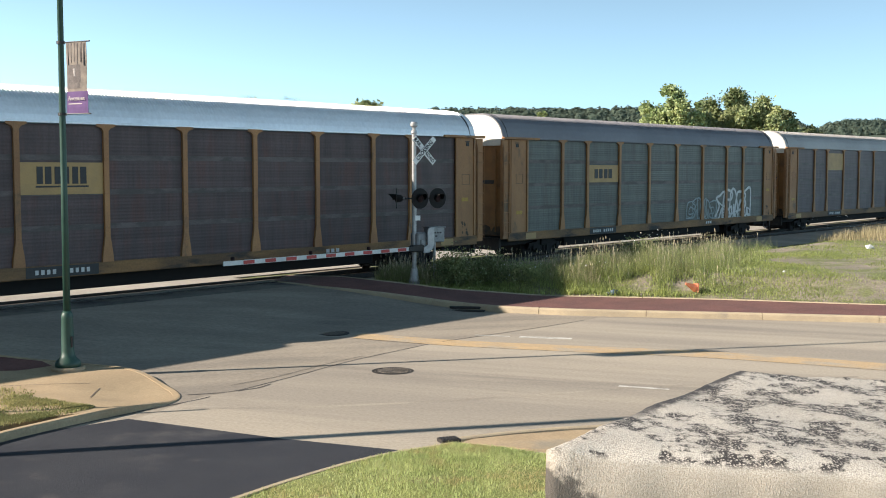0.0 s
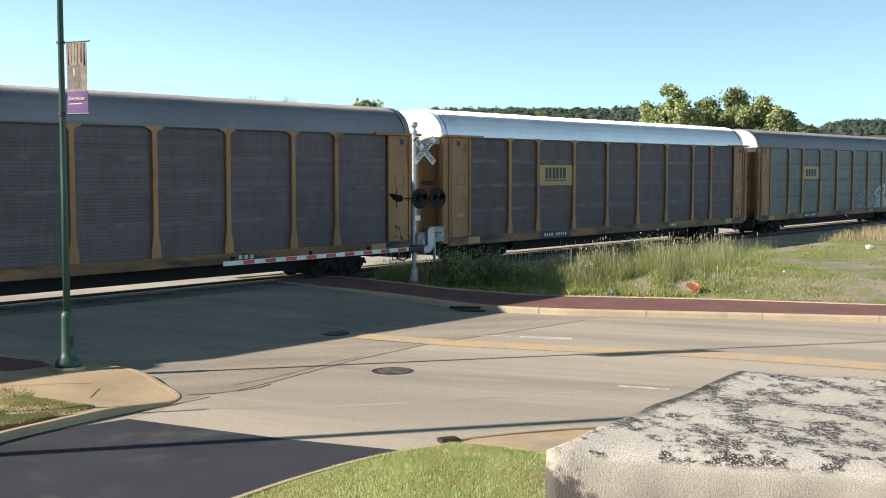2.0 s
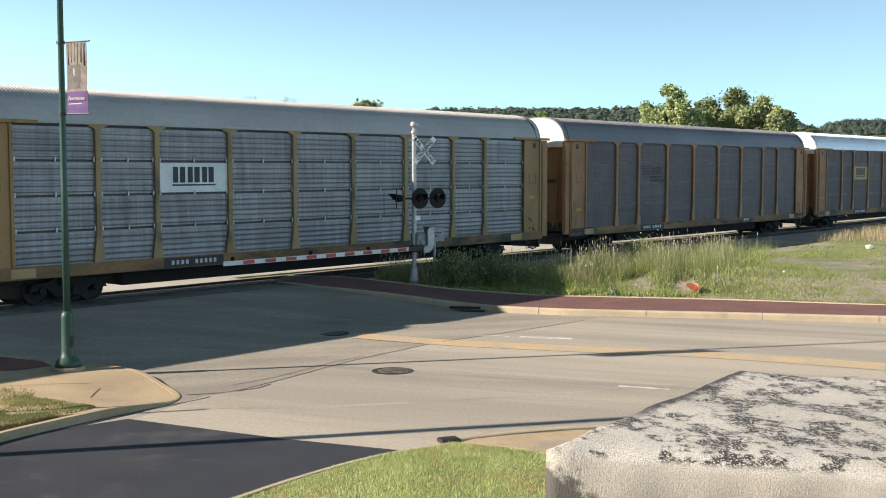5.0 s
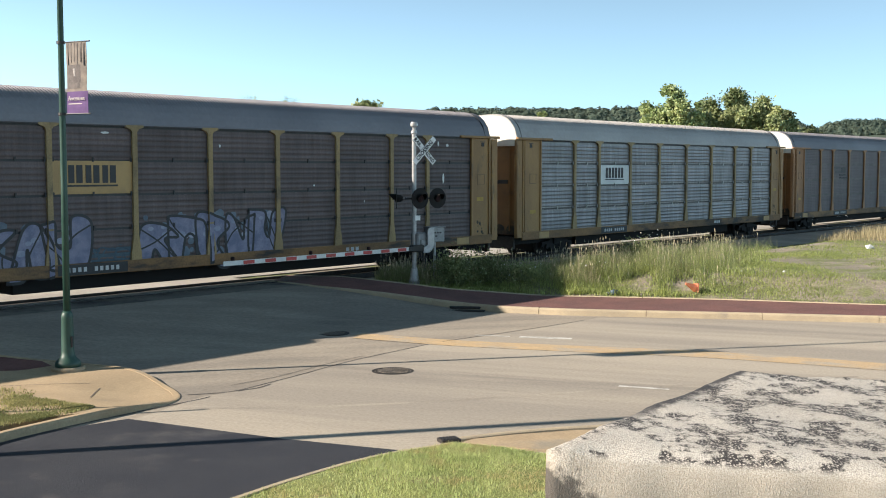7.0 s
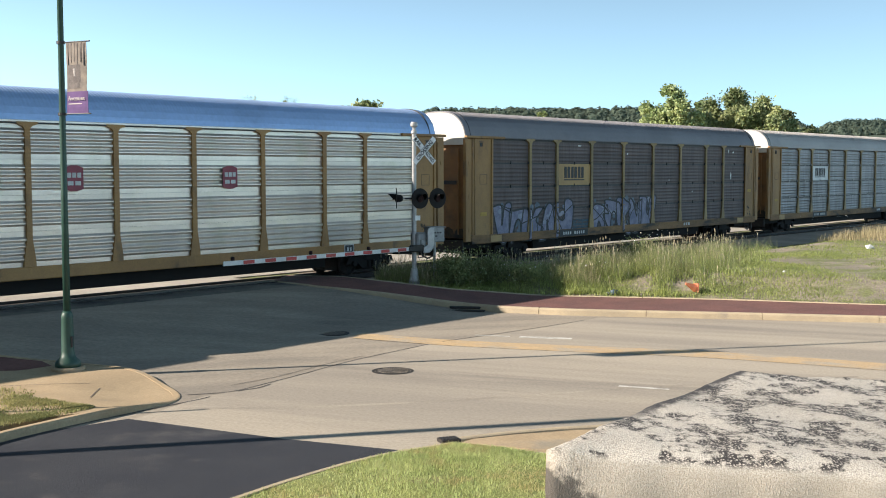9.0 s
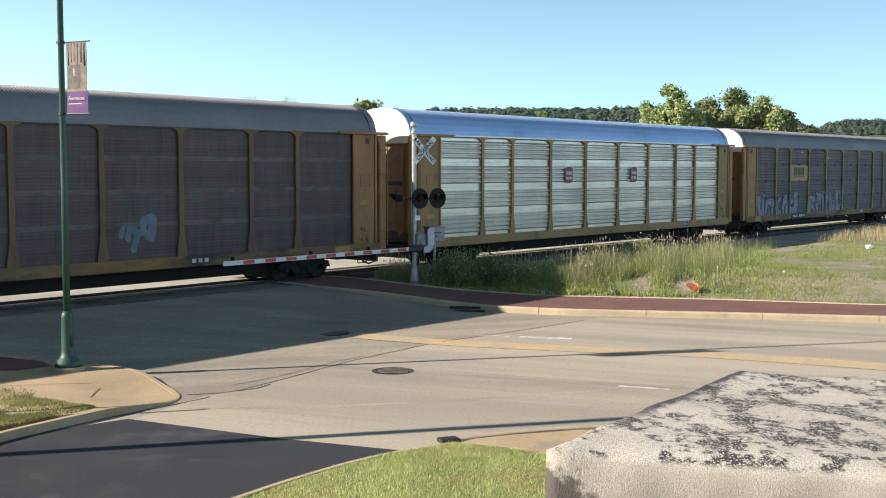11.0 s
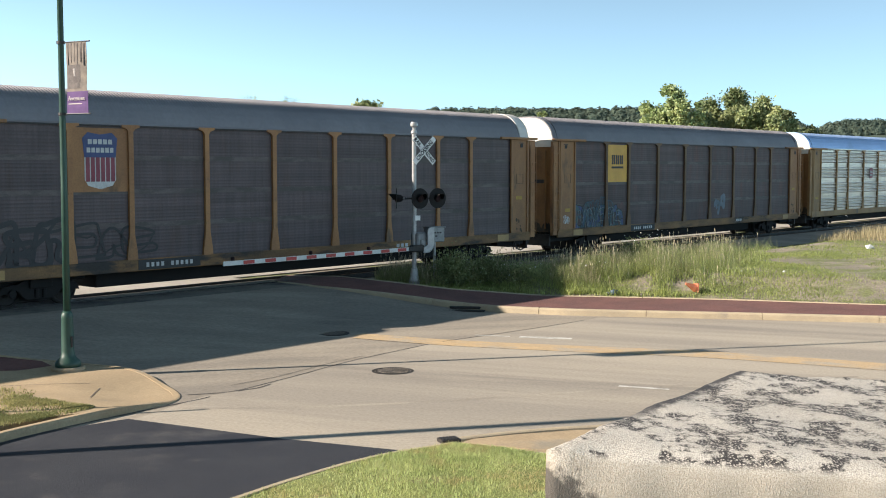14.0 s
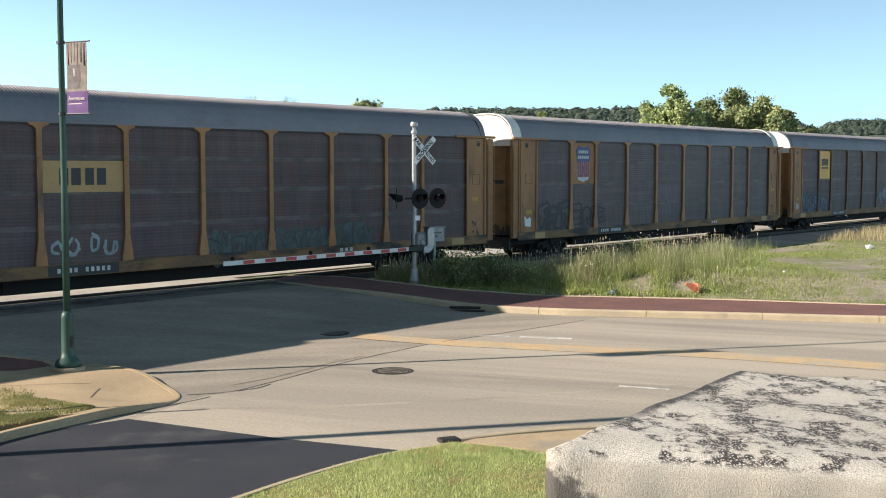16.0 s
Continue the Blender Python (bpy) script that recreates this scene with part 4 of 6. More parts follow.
ROOF, ROOF_END, POST, WHEELSET, SIDE_FRAME = make_roof(0.030), make_roof_slice("roof_end", 0.05, 0.205, -0.035), make_post(Z1 - Z0), make_wheelset(), make_frame()
ROOF_RIBBED = make_roof(0.050)
ROOF_SMOOTH = make_roof(0.012)
ROOF_HOOD = make_arch("roof_hood", -0.12, 0.195, 0.018)
ROOF_SEAM = make_arch("roof_seam", -0.15, -0.11, 0.034)
ROOF_HOOD_LONG = make_arch("roof_hood", -0.42, 0.195, 0.055)
BAYS = []
edges = [-SCREEN, *[-p for p in POSTS[::-1]], *POSTS, SCREEN]
for a, b in zip(edges, edges[1:]):
    # the end bays run up to the end sheets; the others stop beside their posts
    lo, hi = a + (0.0 if a == -SCREEN else 0.065), b - (0.0 if b == SCREEN else 0.065)
    BAYS.append(((lo + hi) / 2, hi - lo))
ROWS = 4
ROW_H = (Z1 - Z0) / ROWS
PANELS = {}


def panel_for(width, style):
    key = (round(width, 3), style)
    if key not in PANELS:
        ribs, depth, band = {"fine": (9, 0.003, 0.04), "ribbed": (5, 0.015, 0.05), "bold": (4, 0.055, 0.13)}[style]
        PANELS[key] = make_panel(width, ROW_H - (0.07 if style == "ribbed" else 0.006), ribs, depth, band)
    return PANELS[key]


def band_for(width):
    """Three worn lap joints between the rows of side sheets, on one bay."""
    key = (round(width, 3), "lap")
    if key not in PANELS:
        bm = bmesh.new()
        for r in (1, 2, 3):
            box(bm, 0, 0, r * ROW_H + 0.05, width, 0.006, 0.15)
        PANELS[key] = finish(bm, "seam_band")
    return PANELS[key]


BODY = finish(boxed(0, 0, (Z0 + Z1) / 2, 2 * HALF - 0.98, 2.86, Z1 - Z0 + 0.1), "rack_body")
SILL = finish(boxed(0, 0, 0.69, 2 * HALF - 0.9, 0.10, 0.36, 0.02), "side_sill")
HEADER = finish(boxed(0, 0, 4.875, 2 * HALF - 1.2, 0.06, 0.07, 0.01), "eave_rail")


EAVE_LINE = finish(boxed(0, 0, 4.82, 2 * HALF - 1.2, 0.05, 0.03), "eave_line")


def make_under():
    bm = boxed(0, 0, 0.66, 2 * HALF - 0.5, 0.5, 0.42, 0.03)
    box(bm, 0, 0, 0.72, 2 * HALF - 1.0, 2.7, 0.08)
    box(bm, 0, 0, 0.28, 15.6, 1.5, 0.49, 0.03)
    for x in (-9.8, 9.8):
        box(bm, x, 0, 0.46, 0.7, 2.3, 0.5, 0.03)
        box(bm, x, 0, 0.50, 3.2, 1.7, 0.3, 0.03)
        box(bm, x * 1.25, 0, 0.52, 1.9, 2.3, 0.42, 0.03)
    for x in np.linspace(-8, 8, 9):
        box(bm, x, 0, 0.62, 0.16, 2.6, 0.2)
    box(bm, -2.5, 0.5, 0.45, 1.1, 0.5, 0.35, 0.05)
    rod(bm, (2.0, -0.6, 0.5), (3.1, -0.6, 0.5), 0.2, n=14)
    return finish(bm, "underframe")


UNDER = make_under()


def make_end_panel():
    """Flat end bay of the side: plain sheet; its folded edges are parts of their own."""
    bm = boxed(0, 0, (Z0 + Z1) / 2, 1.22, 0.06, Z1 - Z0, 0.012)
    return finish(bm, "end_panel")


def make_end_marks():
    bm = bmesh.new()
    for z0, z1, w in ((2.95, 3.35, 0.46),):
        for z in (z0, z1):
            box(bm, 0.02, -0.034, z, w, 0.012, 0.018)
        for s in (-1, 1):
            box(bm, 0.02 + s * w / 2, -0.034, (z0 + z1) / 2, 0.018, 0.012, z1 - z0)
    return finish(bm, "stencil_mark")


def make_corner():
    """Corner post of the end doors: folded plate with hinges."""
    bm = boxed(0, 0, (0.62 + 4.80) / 2, 0.44, 0.12, 4.18, 0.02)
    box(bm, -0.16, -0.075, 2.62, 0.09, 0.04, 3.96, 0.01)
    for k in range(3):
        box(bm, 0.05, -0.068, 1.1 + k * 1.35, 0.1, 0.02, 0.16, 0.006)
    for k in range(12):
        rod(bm, (0.19, -0.08, 0.8 + k * 0.33), (0.19, -0.06, 0.8 + k * 0.33), 0.018, n=6)
    return finish(bm, "corner_door_edge")


PANEL_FOLD = finish(boxed(0, -0.05, (Z0 + Z1) / 2, 0.11, 0.055, Z1 - Z0 - 0.05, 0.012), "panel_fold")
END_PANEL, END_MARKS, CORNER = make_end_panel(), make_end_marks(), make_corner()
EAVE_BAR = finish(boxed(0, 0, 4.86, 2.55, 0.16, 0.10, 0.015), "eave_bar")
DARK_SLOT = finish(boxed(0, 0, (Z0 + Z1) / 2, 0.09, 0.05, Z1 - Z0), "door_slot")


def make_end_door():
    bm = bmesh.new()
    pts = [(-1.38, 0.75), (1.38, 0.75), (1.38, 4.25), (1.25, 4.55), (1.0, 4.66), (-1.0, 4.66), (-1.25, 4.55), (-1.38, 4.25)]
    plate(bm, pts, 0.0, 0.12)
    bm.transform(pose(0, 0, 0, 0, 0, -90))
    return finish(bm, "end_door")


END_DOOR = make_end_door()
def make_door_dirt(seed):
    """A ragged belt of road dirt along the foot of the end door."""
    rnd = random.Random(seed)
    top = [(1.36 - 0.085 * k, 1.10 + rnd.uniform(-0.12, 0.12) + 0.1 * math.sin(k * 0.7)) for k in range(33)]
    bm = plate(bmesh.new(), [(-1.36, 0.76), (1.36, 0.76), *top], 0.0, 0.004)
    bm.transform(pose(0, 0, 0, 0, 0, -90))
    return finish(bm, "dirt_belt")


DOOR_DIRT = make_door_dirt(4)
DOOR_RIB = finish(boxed(0.14, 0, 2.65, 0.05, 0.06, 3.5, 0.01), "door_rib")
DOOR_SLOT = finish(boxed(0.15, -0.55, 3.02, 0.04, 0.75, 0.16), "door_handle_slot")


def make_coupler():
    bm = boxed(0.35, 0, 0.80, 0.9, 0.16, 0.2, 0.03)
    box(bm, 0.78, 0.02, 0.80, 0.30, 0.32, 0.30, 0.06)
    box(bm, 0.0, 0, 0.60, 0.12, 2.5, 0.52, 0.02)
    return finish(bm, "coupler")


def make_hoses():
    bm = bmesh.new()
    tube(bm, [(-0.9, -1.2, 0.55), (-0.7, -1.2, 0.25), (-0.35, -1.15, 0.13), (0.1, -1.05, 0.2), (0.45, -0.9, 0.42), (0.75, -0.7, 0.30)], 0.032)
    tube(bm, [(0.0, -0.5, 0.6), (0.2, -0.5, 0.3), (0.5, -0.5, 0.2), (0.78, -0.45, 0.30)], 0.028)
    tube(bm, [(-1.2, -1.4, 0.5), (-1.2, -1.42, 0.22), (-0.75, -1.42, 0.22), (-0.75, -1.4, 0.5)], 0.018)
    return finish(bm, "air_hose")


COUPLER, HOSES = make_coupler(), make_hoses()
FLIP = pose(0, 0, 0, 0, 0, 180)


def slab_piece(car, name, pts, y, material, label="", thick=0.006):
    bm = bmesh.new()
    plate(bm, pts, y - thick, y)
    return part(name, bm, M[material], car, label)


def rect(x0, x1, z0, z1):
    return [(x0, z0), (x1, z0), (x1, z1), (x0, z1)]


def bars(car, name, x0, x1, z0, z1, count, y, material, label=""):
    bm = bmesh.new()
    w = (x1 - x0) / count
    for k in range(count):
        plate(bm, rect(x0 + k * w + w * 0.12, x0 + (k + 1) * w - w * 0.12, z0, z1), y - 0.006, y)
    return part(name, bm, M[material], car, label)


def logo(car, x0, x1, z0, z1, field, mark, strokes, y=-1.488, underline=True):
    """A painted sign field with a plain mark in bars."""
    if field:
        slab_piece(car, "sign_plate", rect(x0, x1, z0, z1), y, field)
    w, h, cx, cz = x1 - x0, z1 - z0, (x0 + x1) / 2, (z0 + z1) / 2
    if strokes:
        bm = bmesh.new()
        sw = w * 0.62 / strokes
        for k in range(strokes):
            a = cx - w * 0.31 + k * sw
            hh = min(h * 0.27, sw * 0.62)
            c = cz + (h * 0.10 if underline else 0)
            for r in (rect(a + sw * .06, a + sw * .40, c - hh, c + hh), rect(a + sw * .52, a + sw * .88, c - hh, c + hh)):
                plate(bm, r, y - 0.016, y - 0.008)
        part("sign_mark", bm, M[mark], car)
        if underline:
            c = cz + h * 0.10 - min(h * 0.27, sw * 0.62)
            slab_piece(car, "sign_underline", rect(cx - w * 0.31, cx + w * 0.31, c - h * 0.11, c - h * 0.055), y - 0.008, mark)


def stroke(bm, pts, width, y0, y1):
    """A thick brush line with round ends, as a flat piece."""
    P = curve_pts(pts, 0.05)
    left, right = [], []
    for i, p in enumerate(P):
        t = (P[min(i + 1, len(P) - 1)] - P[max(i - 1, 0)]).normalized()
        n = Vector((-t.y, t.x)) * width / 2
        left.append(p + n)
        right.append(p - n)
    d0, d1 = (P[0] - P[1]).normalized() * width / 2, (P[-1] - P[-2]).normalized() * width / 2
    ring = [P[0] + d0] + left + [P[-1] + d1] + right[::-1]
    a = [bm.verts.new((p.x, y0, p.y)) for p in ring]
    b = [bm.verts.new((p.x, y1, p.y)) for p in ring]
    k = len(P)
    L, R = list(range(1, k + 1)), [len(ring) - 1 - i for i in range(k)]
    for vs in (a, b):
        for i in range(k - 1):
            bm.faces.new((vs[L[i]], vs[L[i + 1]], vs[R[i + 1]], vs[R[i]]))
        bm.faces.new((vs[0], vs[L[0]], vs[R[0]]))
        bm.faces.new((vs[k + 1], vs[R[-1]], vs[L[-1]]))
    for i in range(len(ring)):
        j = (i + 1) % len(ring)
        bm.faces.new((a[i], b[i], b[j], a[j]))


def graffiti(car, x0, x1, z0, z1, letters, fill, edge="spray_black", seed=1, y=-1.478, halo=None, weight=1.0):
    """Sprayed tag: a row of tangled abstract brush forms with outlines and a cloud behind."""
    rnd = random.Random(seed)
    w, h = (x1 - x0) / letters, z1 - z0
    def tangle():
        """Two or three looping strokes that fill a cell, with no letter's form."""
        out = []
        for q in range(rnd.choice((2, 2, 3))):
            a = rnd.uniform(0, 2 * math.pi)
            turn = rnd.choice((-1, 1)) * rnd.uniform(1.1, 1.9)
            cx, cz, rx, rz = rnd.uniform(0.35, 0.65), rnd.uniform(0.35, 0.65), rnd.uniform(0.25, 0.5), rnd.uniform(0.3, 0.55)
            out.append([(cx + rx * math.cos(a + turn * k) * (1 - 0.12 * k), cz + rz * math.sin(a + turn * k) * (1 - 0.08 * k)) for k in range(rnd.choice((3, 4)))])
        return out

    for k in range(letters):
        lay = {"halo": bmesh.new(), "edge": bmesh.new(), "fill": bmesh.new(), "mark": bmesh.new()}
        tilt, lift, sz = rnd.uniform(-0.15, 0.25), rnd.uniform(-0.08, 0.08), rnd.uniform(0.85, 1.1)
        bw = min(w * 0.36, h * 0.26) * weight
        for q, st in enumerate(tangle()):
            pts = [(x0 + w * (k + 0.04 + 0.96 * (a + tilt * (b - 0.5))), z0 + h * (lift + 0.12 + 0.76 * b * sz)) for a, b in st]
            d = 0.00012 * (k * 3 + q)
            if halo:
                stroke(lay["halo"], [(a + rnd.uniform(-.1, .1), b + rnd.uniform(0.02, 0.16) * h) for a, b in pts], bw * 1.75, y - 0.002 - d * 0.1, y)
            stroke(lay["edge"], pts, bw * 1.45, y - 0.0030 - d, y - 0.0012)
            if fill:
                stroke(lay["fill"], pts, bw * 0.98, y - 0.0075 - d, y - 0.0062)
            m = len(pts) // 2
            if fill:
                stroke(lay["mark"], [(a + bw * 0.18, b + bw * 0.1) for a, b in pts[:m + 1]], bw * 0.16, y - 0.0115, y - 0.0105)
        for key, m in (("halo", halo), ("edge", edge), ("fill", fill), ("mark", halo or edge)):
            if m and lay[key].verts:
                part("graffiti_" + key, lay[key], M[m], car)
            else:
                lay[key].free()


FORMS = (((0, 0), (.02, .75), (.2, 1), (.7, 1.02), (.98, .8), (1, 0), (.68, -.03), (.66, .48), (.36, .5), (.33, -.02)),
         ((0, .1), (.05, .85), (.3, 1.03), (.95, .95), (.9, .68), (.42, .7), (.4, .3), (.92, .33), (1, .05), (.3, -.05)),
         ((.02, 1), (.4, .98), (.5, .5), (.65, 1.02), (1, .97), (.72, -.02), (.3, .02)),
         ((.05, 0), (0, 1), (.55, 1.05), (.95, .75), (.62, .52), (1, .02), (.64, -.03), (.42, .35), (.36, 0)))


def spray_blocks(car, x0, x1, z0, z1, count, fill, edge, seed, halo=None, glow=None, line=0.07, y=-1.478, clip=None):
    """A sprayed piece: leaning abstract block forms, outlined, over a blotchy cloud. clip: keep only what lies between two x."""
    def lay(name, bm, material):
        if clip:
            for at, way in ((clip[0], -1), (clip[1], 1)):
                bmesh.ops.bisect_plane(bm, geom=[*bm.verts, *bm.edges, *bm.faces], plane_co=(at, 0, 0), plane_no=(way, 0, 0), clear_outer=True)
        if len(bm.faces):
            part(name, bm, M[material], car)

    rnd = random.Random(seed)
    w, h = (x1 - x0) / count, z1 - z0
    if halo:
        bm = bmesh.new()
        for k in range(count * 12):
            cx, cz, r = rnd.uniform(x0 - 0.1, x1 + 0.1), z0 + h * rnd.uniform(0.0, 1.05), rnd.uniform(0.05, 0.2)
            plate(bm, [(cx + r * rnd.uniform(0.8, 1.2) * math.cos(a), cz + r * rnd.uniform(0.8, 1.2) * math.sin(a)) for a in np.linspace(0, 2 * math.pi, 13)[:-1]], y - 0.0008 - 0.00003 * k, y)
        lay("graffiti_cloud", bm, halo)
    last = None
    for k in range(count):
        form = rnd.choice([f for f in FORMS if f is not last])
        last = form
        lean, lift, sz = rnd.uniform(-0.12, 0.22), rnd.uniform(-0.06, 0.06) * h, rnd.uniform(0.86, 1.06)
        turn_x, turn_z = rnd.random() < 0.5, rnd.random() < 0.5
        form = [((1 - a if turn_x else a) + rnd.uniform(-.1, .1), (1 - b if turn_z else b) + rnd.uniform(-.1, .1)) for a, b in form]
        pts = [(x0 + w * (k - 0.18 + 1.36 * (a + lean * (b - 0.5))), z0 + lift + h * b * sz) for a, b in form]
        ring = curve_pts(pts + pts[:1], 0.09)
        pts = [(q.x, q.y) for q in ring[:-1]]
        d = 0.0006 * (k % 3)
        if fill:
            bm = bmesh.new()
            plate(bm, pts, y - 0.0075 - d, y - 0.0055)
            lay("graffiti_fill", bm, fill)
        if glow:
            bm = bmesh.new()
            cx, cz = sum(a for a, b in pts) / len(pts), sum(b for a, b in pts) / len(pts)
            for q in range(3):
                r, a0, b0 = rnd.uniform(0.05, 0.11), cx + rnd.uniform(-.3, .3) * w, cz + rnd.uniform(0.05, .42) * h
                plate(bm, [(a0 + r * 1.6 * math.cos(a), b0 + r * math.sin(a)) for a in np.linspace(0, 2 * math.pi, 11)[:-1]], y - 0.0100 - d - 0.0002 * q, y - 0.0090)
            lay("graffiti_shine", bm, glow)
        bm = bmesh.new()
        stroke(bm, pts + pts[:2], line, y - 0.0125 - d, y - 0.0112 - d)
        for q in range(2):
            a0, b0 = rnd.choice(pts), rnd.choice(pts)
            stroke(bm, [a0, ((a0[0] + b0[0]) / 2 + rnd.uniform(-.1, .1), (a0[1] + b0[1]) / 2 + rnd.uniform(-.1, .1)), b0], line * 0.6, y - 0.0131 - d - 0.0002 * q, y - 0.0127 - d)
        lay("graffiti_edge", bm, edge)


WHEELS = []


def make_ladder():
    bm = bmesh.new()
    for s in (-0.2, 0.2):
        rod(bm, (s, -0.125, 0.75), (s, -0.125, 4.5), 0.014, n=6)
    for k in range(9):
        rod(bm, (-0.2, -0.125, 0.9 + k * 0.42), (0.2, -0.125, 0.9 + k * 0.42), 0.016, n=6)
    for z in (0.9, 2.6, 4.3):
        for s in (-0.2, 0.2):
            rod(bm, (s, -0.125, z), (s, 0, z), 0.012, n=5)
    return finish(bm, "ladder")


LADDER = make_ladder()
LOCK_HOLE = finish(box(boxed(0, 0, 0, 0.17, 0.012, 0.16, 0.02), 0, 0, 0.11, 0.3, 0.01, 0.03), "lock_hole")
WARNING_LABEL = finish(boxed(0, 0, 0, 0.42, 0.006, 0.15), "warning_label")


def make_grime(seed):
    """Ragged grease marks low on the end sheet."""
    rnd = random.Random(seed)
    bm = bmesh.new()
    for k in range(7):
        cx, cz, r = rnd.uniform(-0.3, 0.3), rnd.uniform(-0.2, 0.45), rnd.uniform(0.03, 0.10)
        plate(bm, [(cx + r * rnd.uniform(0.5, 1.2) * math.cos(a), cz + r * rnd.uniform(0.5, 1.4) * math.sin(a)) for a in np.linspace(0, 2 * math.pi, 12)[:-1]], -0.0015 - 0.0002 * k, 0.0)
    return finish(bm, "grime_patch")


GRIME = make_grime(9)


def rail_car(index, label, roof, panel, style, paint, cap="white_cap", posts=None, hood=None):
    car = thing("autorack_car", Matrix(), label, "railway car", "cars of the train")
    P = M[panel]
    put("rack_body", BODY, M["black"], car)
    put("roof", {"roof_white": ROOF_RIBBED, "roof_sky_reflect": ROOF_SMOOTH}.get(roof, ROOF), M[roof], car)
    put("underframe", UNDER, M["gear_black"], car)
    for s in (-1, 1):
        side = Matrix() if s < 0 else FLIP
        put("side_sill", SILL, M[paint if style == "bold" else "sill_dirty"], car, side @ pose(0, -1.50, 0))
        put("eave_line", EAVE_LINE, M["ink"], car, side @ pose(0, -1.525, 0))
        put("eave_rail", HEADER, M["panel_silver" if style == "bold" else roof], car, side @ pose(0, -1.52, 0))
        for x in (*POSTS, *[-p for p in POSTS]):
            put("post", POST, M[posts or paint], car, side @ pose(x, -1.50, Z0))
        for x, w in BAYS:
            me = panel_for(w, style)
            for r in range(ROWS):
                put("side_panel", me, P, car, side @ pose(x, -1.47, Z0 + r * ROW_H))
            if style == "fine":
                put("seam_band", band_for(w), M["seam_band"], car, side @ pose(x, -1.474, Z0))
        for e in (-1, 1):
            flip = Matrix.Diagonal((e, 1, 1, 1))
            put("end_panel", END_PANEL, M[paint], car, side @ pose(e * 12.36, -1.50, 0) @ flip)
            for d in (-0.575, 0.56):
                put("panel_fold", PANEL_FOLD, M[paint], car, side @ pose(e * (12.36 + d), -1.50, 0))
            put("stencil_mark", END_MARKS, M["car_rust"], car, side @ pose(e * 12.36, -1.50, 0))
            if e > 0:
                put("door_slot", DARK_SLOT, M["ink"], car, side @ pose(e * 13.02, -1.46, 0))
            else:
                put("panel_fold", PANEL_FOLD, M[paint], car, side @ pose(e * 13.03, -1.475, 0))
            put("corner_door_edge", CORNER, M[paint], car, side @ pose(e * 13.30, -1.46, 0))
            put("eave_bar", EAVE_BAR, M[paint], car, side @ pose(e * 12.26, -1.56, 0))
        if style != "bold":
            put("sill_patch", SILL_PATCH, M["plate_tan"], car, side @ pose(-11.5, -1.556, 0.69))
            put("sill_patch", SILL_PATCH, M["plate_tan"], car, side @ pose(11.2, -1.556, 0.69))
        for e in (-1, 1):
            if style == "fine":
                put("ladder", LADDER, M[paint], car, side @ pose(e * 13.31, -1.46, 0))
            put("lock_hole", LOCK_HOLE, M["ink"], car, side @ pose(e * 12.5, -1.532, 4.56))
            put("warning_label", WARNING_LABEL, M["label_yellow"], car, side @ pose(e * 12.33, -1.533, 1.72 if e < 0 else 2.35))
            if e > 0:
                put("grime_patch", GRIME, M["grime"], car, side @ pose(12.45, -1.5315, 1.1))
        if style == "bold":
            put("stencil_patch", SMALL_RIM, M["pale_ink"], car, side @ pose(8.2, -1.556, 0.70))
            put("stencil_patch", SMALL_PATCH, M["ink"], car, side @ pose(8.2, -1.560, 0.70))
            put("stencil_letters", SMALL_BARS, M["pale_ink"], car, side @ pose(8.2, -1.565, 0.70))
            continue
        put("stencil_patch", LONG_PATCH, M["ink"], car, side @ pose(-5.7, -1.5535, 0.69))
        put("stencil_letters", PATCH_BARS, M["pale_ink"], car, side @ pose(-5.7, -1.561, 0.69))
        put("stencil_letters", SHORT_BARS, M["pale_ink"], car, side @ pose(4.9, -1.561, 0.70))
    if style == "ribbed":
        for x, w in BAYS:
            bm = bmesh.new()
            for r in (1, 2, 3):
                for d in (-w / 2 + 0.06, 0, w / 2 - 0.06):
                    box(bm, x + d, -1.51, Z0 + r * ROW_H, 0.05, 0.03, 0.13)
            part("panel_clip", bm, M["galv" if panel == "panel_blue" else "ink"], car)
    for e in (-1, 1):
        end = Matrix() if e > 0 else FLIP
        tip = 12.80 if e > 0 else 13.30
        put("roof_end", ROOF_END, M[cap], car, end @ pose(tip, 0, 0))
        put("roof_hood", ROOF_HOOD_LONG if hood else ROOF_HOOD, M[hood or roof], car, end @ pose(tip, 0, 0))
        put("roof_seam", ROOF_SEAM, M["ink"], car, end @ pose(tip, 0, 0))
        put("end_door", END_DOOR, M["end_orange"], car, end @ pose(13.17, 0, 0))
        for y in (-1.0, 0.0, 1.0):
            put("door_rib", DOOR_RIB, M["end_orange"], car, end @ pose(13.17, y, 0))
        put("dirt_belt", DOOR_DIRT, M["grime"], car, end @ pose(13.294, 0, 0))
        put("door_handle_slot", DOOR_SLOT, M["ink"], car, end @ pose(13.20, -0.4 if e > 0 else 1.1, 0))
        put("coupler", COUPLER, M["iron"], car, end @ pose(13.3, 0, -0.20))
        put("air_hose", HOSES, M["black"], car, end @ pose(13.3, 0, -0.06))
        truck = put("truck", TRUCK, M["gear_black"], car, pose(e * 9.8, 0, RAIL - DECK))
        for s in (-1, 1):
            put("side_frame", SIDE_FRAME, M["gear_black"], truck, pose(0, s * 1.0, 0, 0, 0, 0 if s < 0 else 180))
        for d in (-0.88, 0.88):
            WHEELS.append(put("wheelset", WHEELSET, M["wheel_iron"], truck, pose(d, 0, 0.42)))
    TRAIN[index] = car
    return car


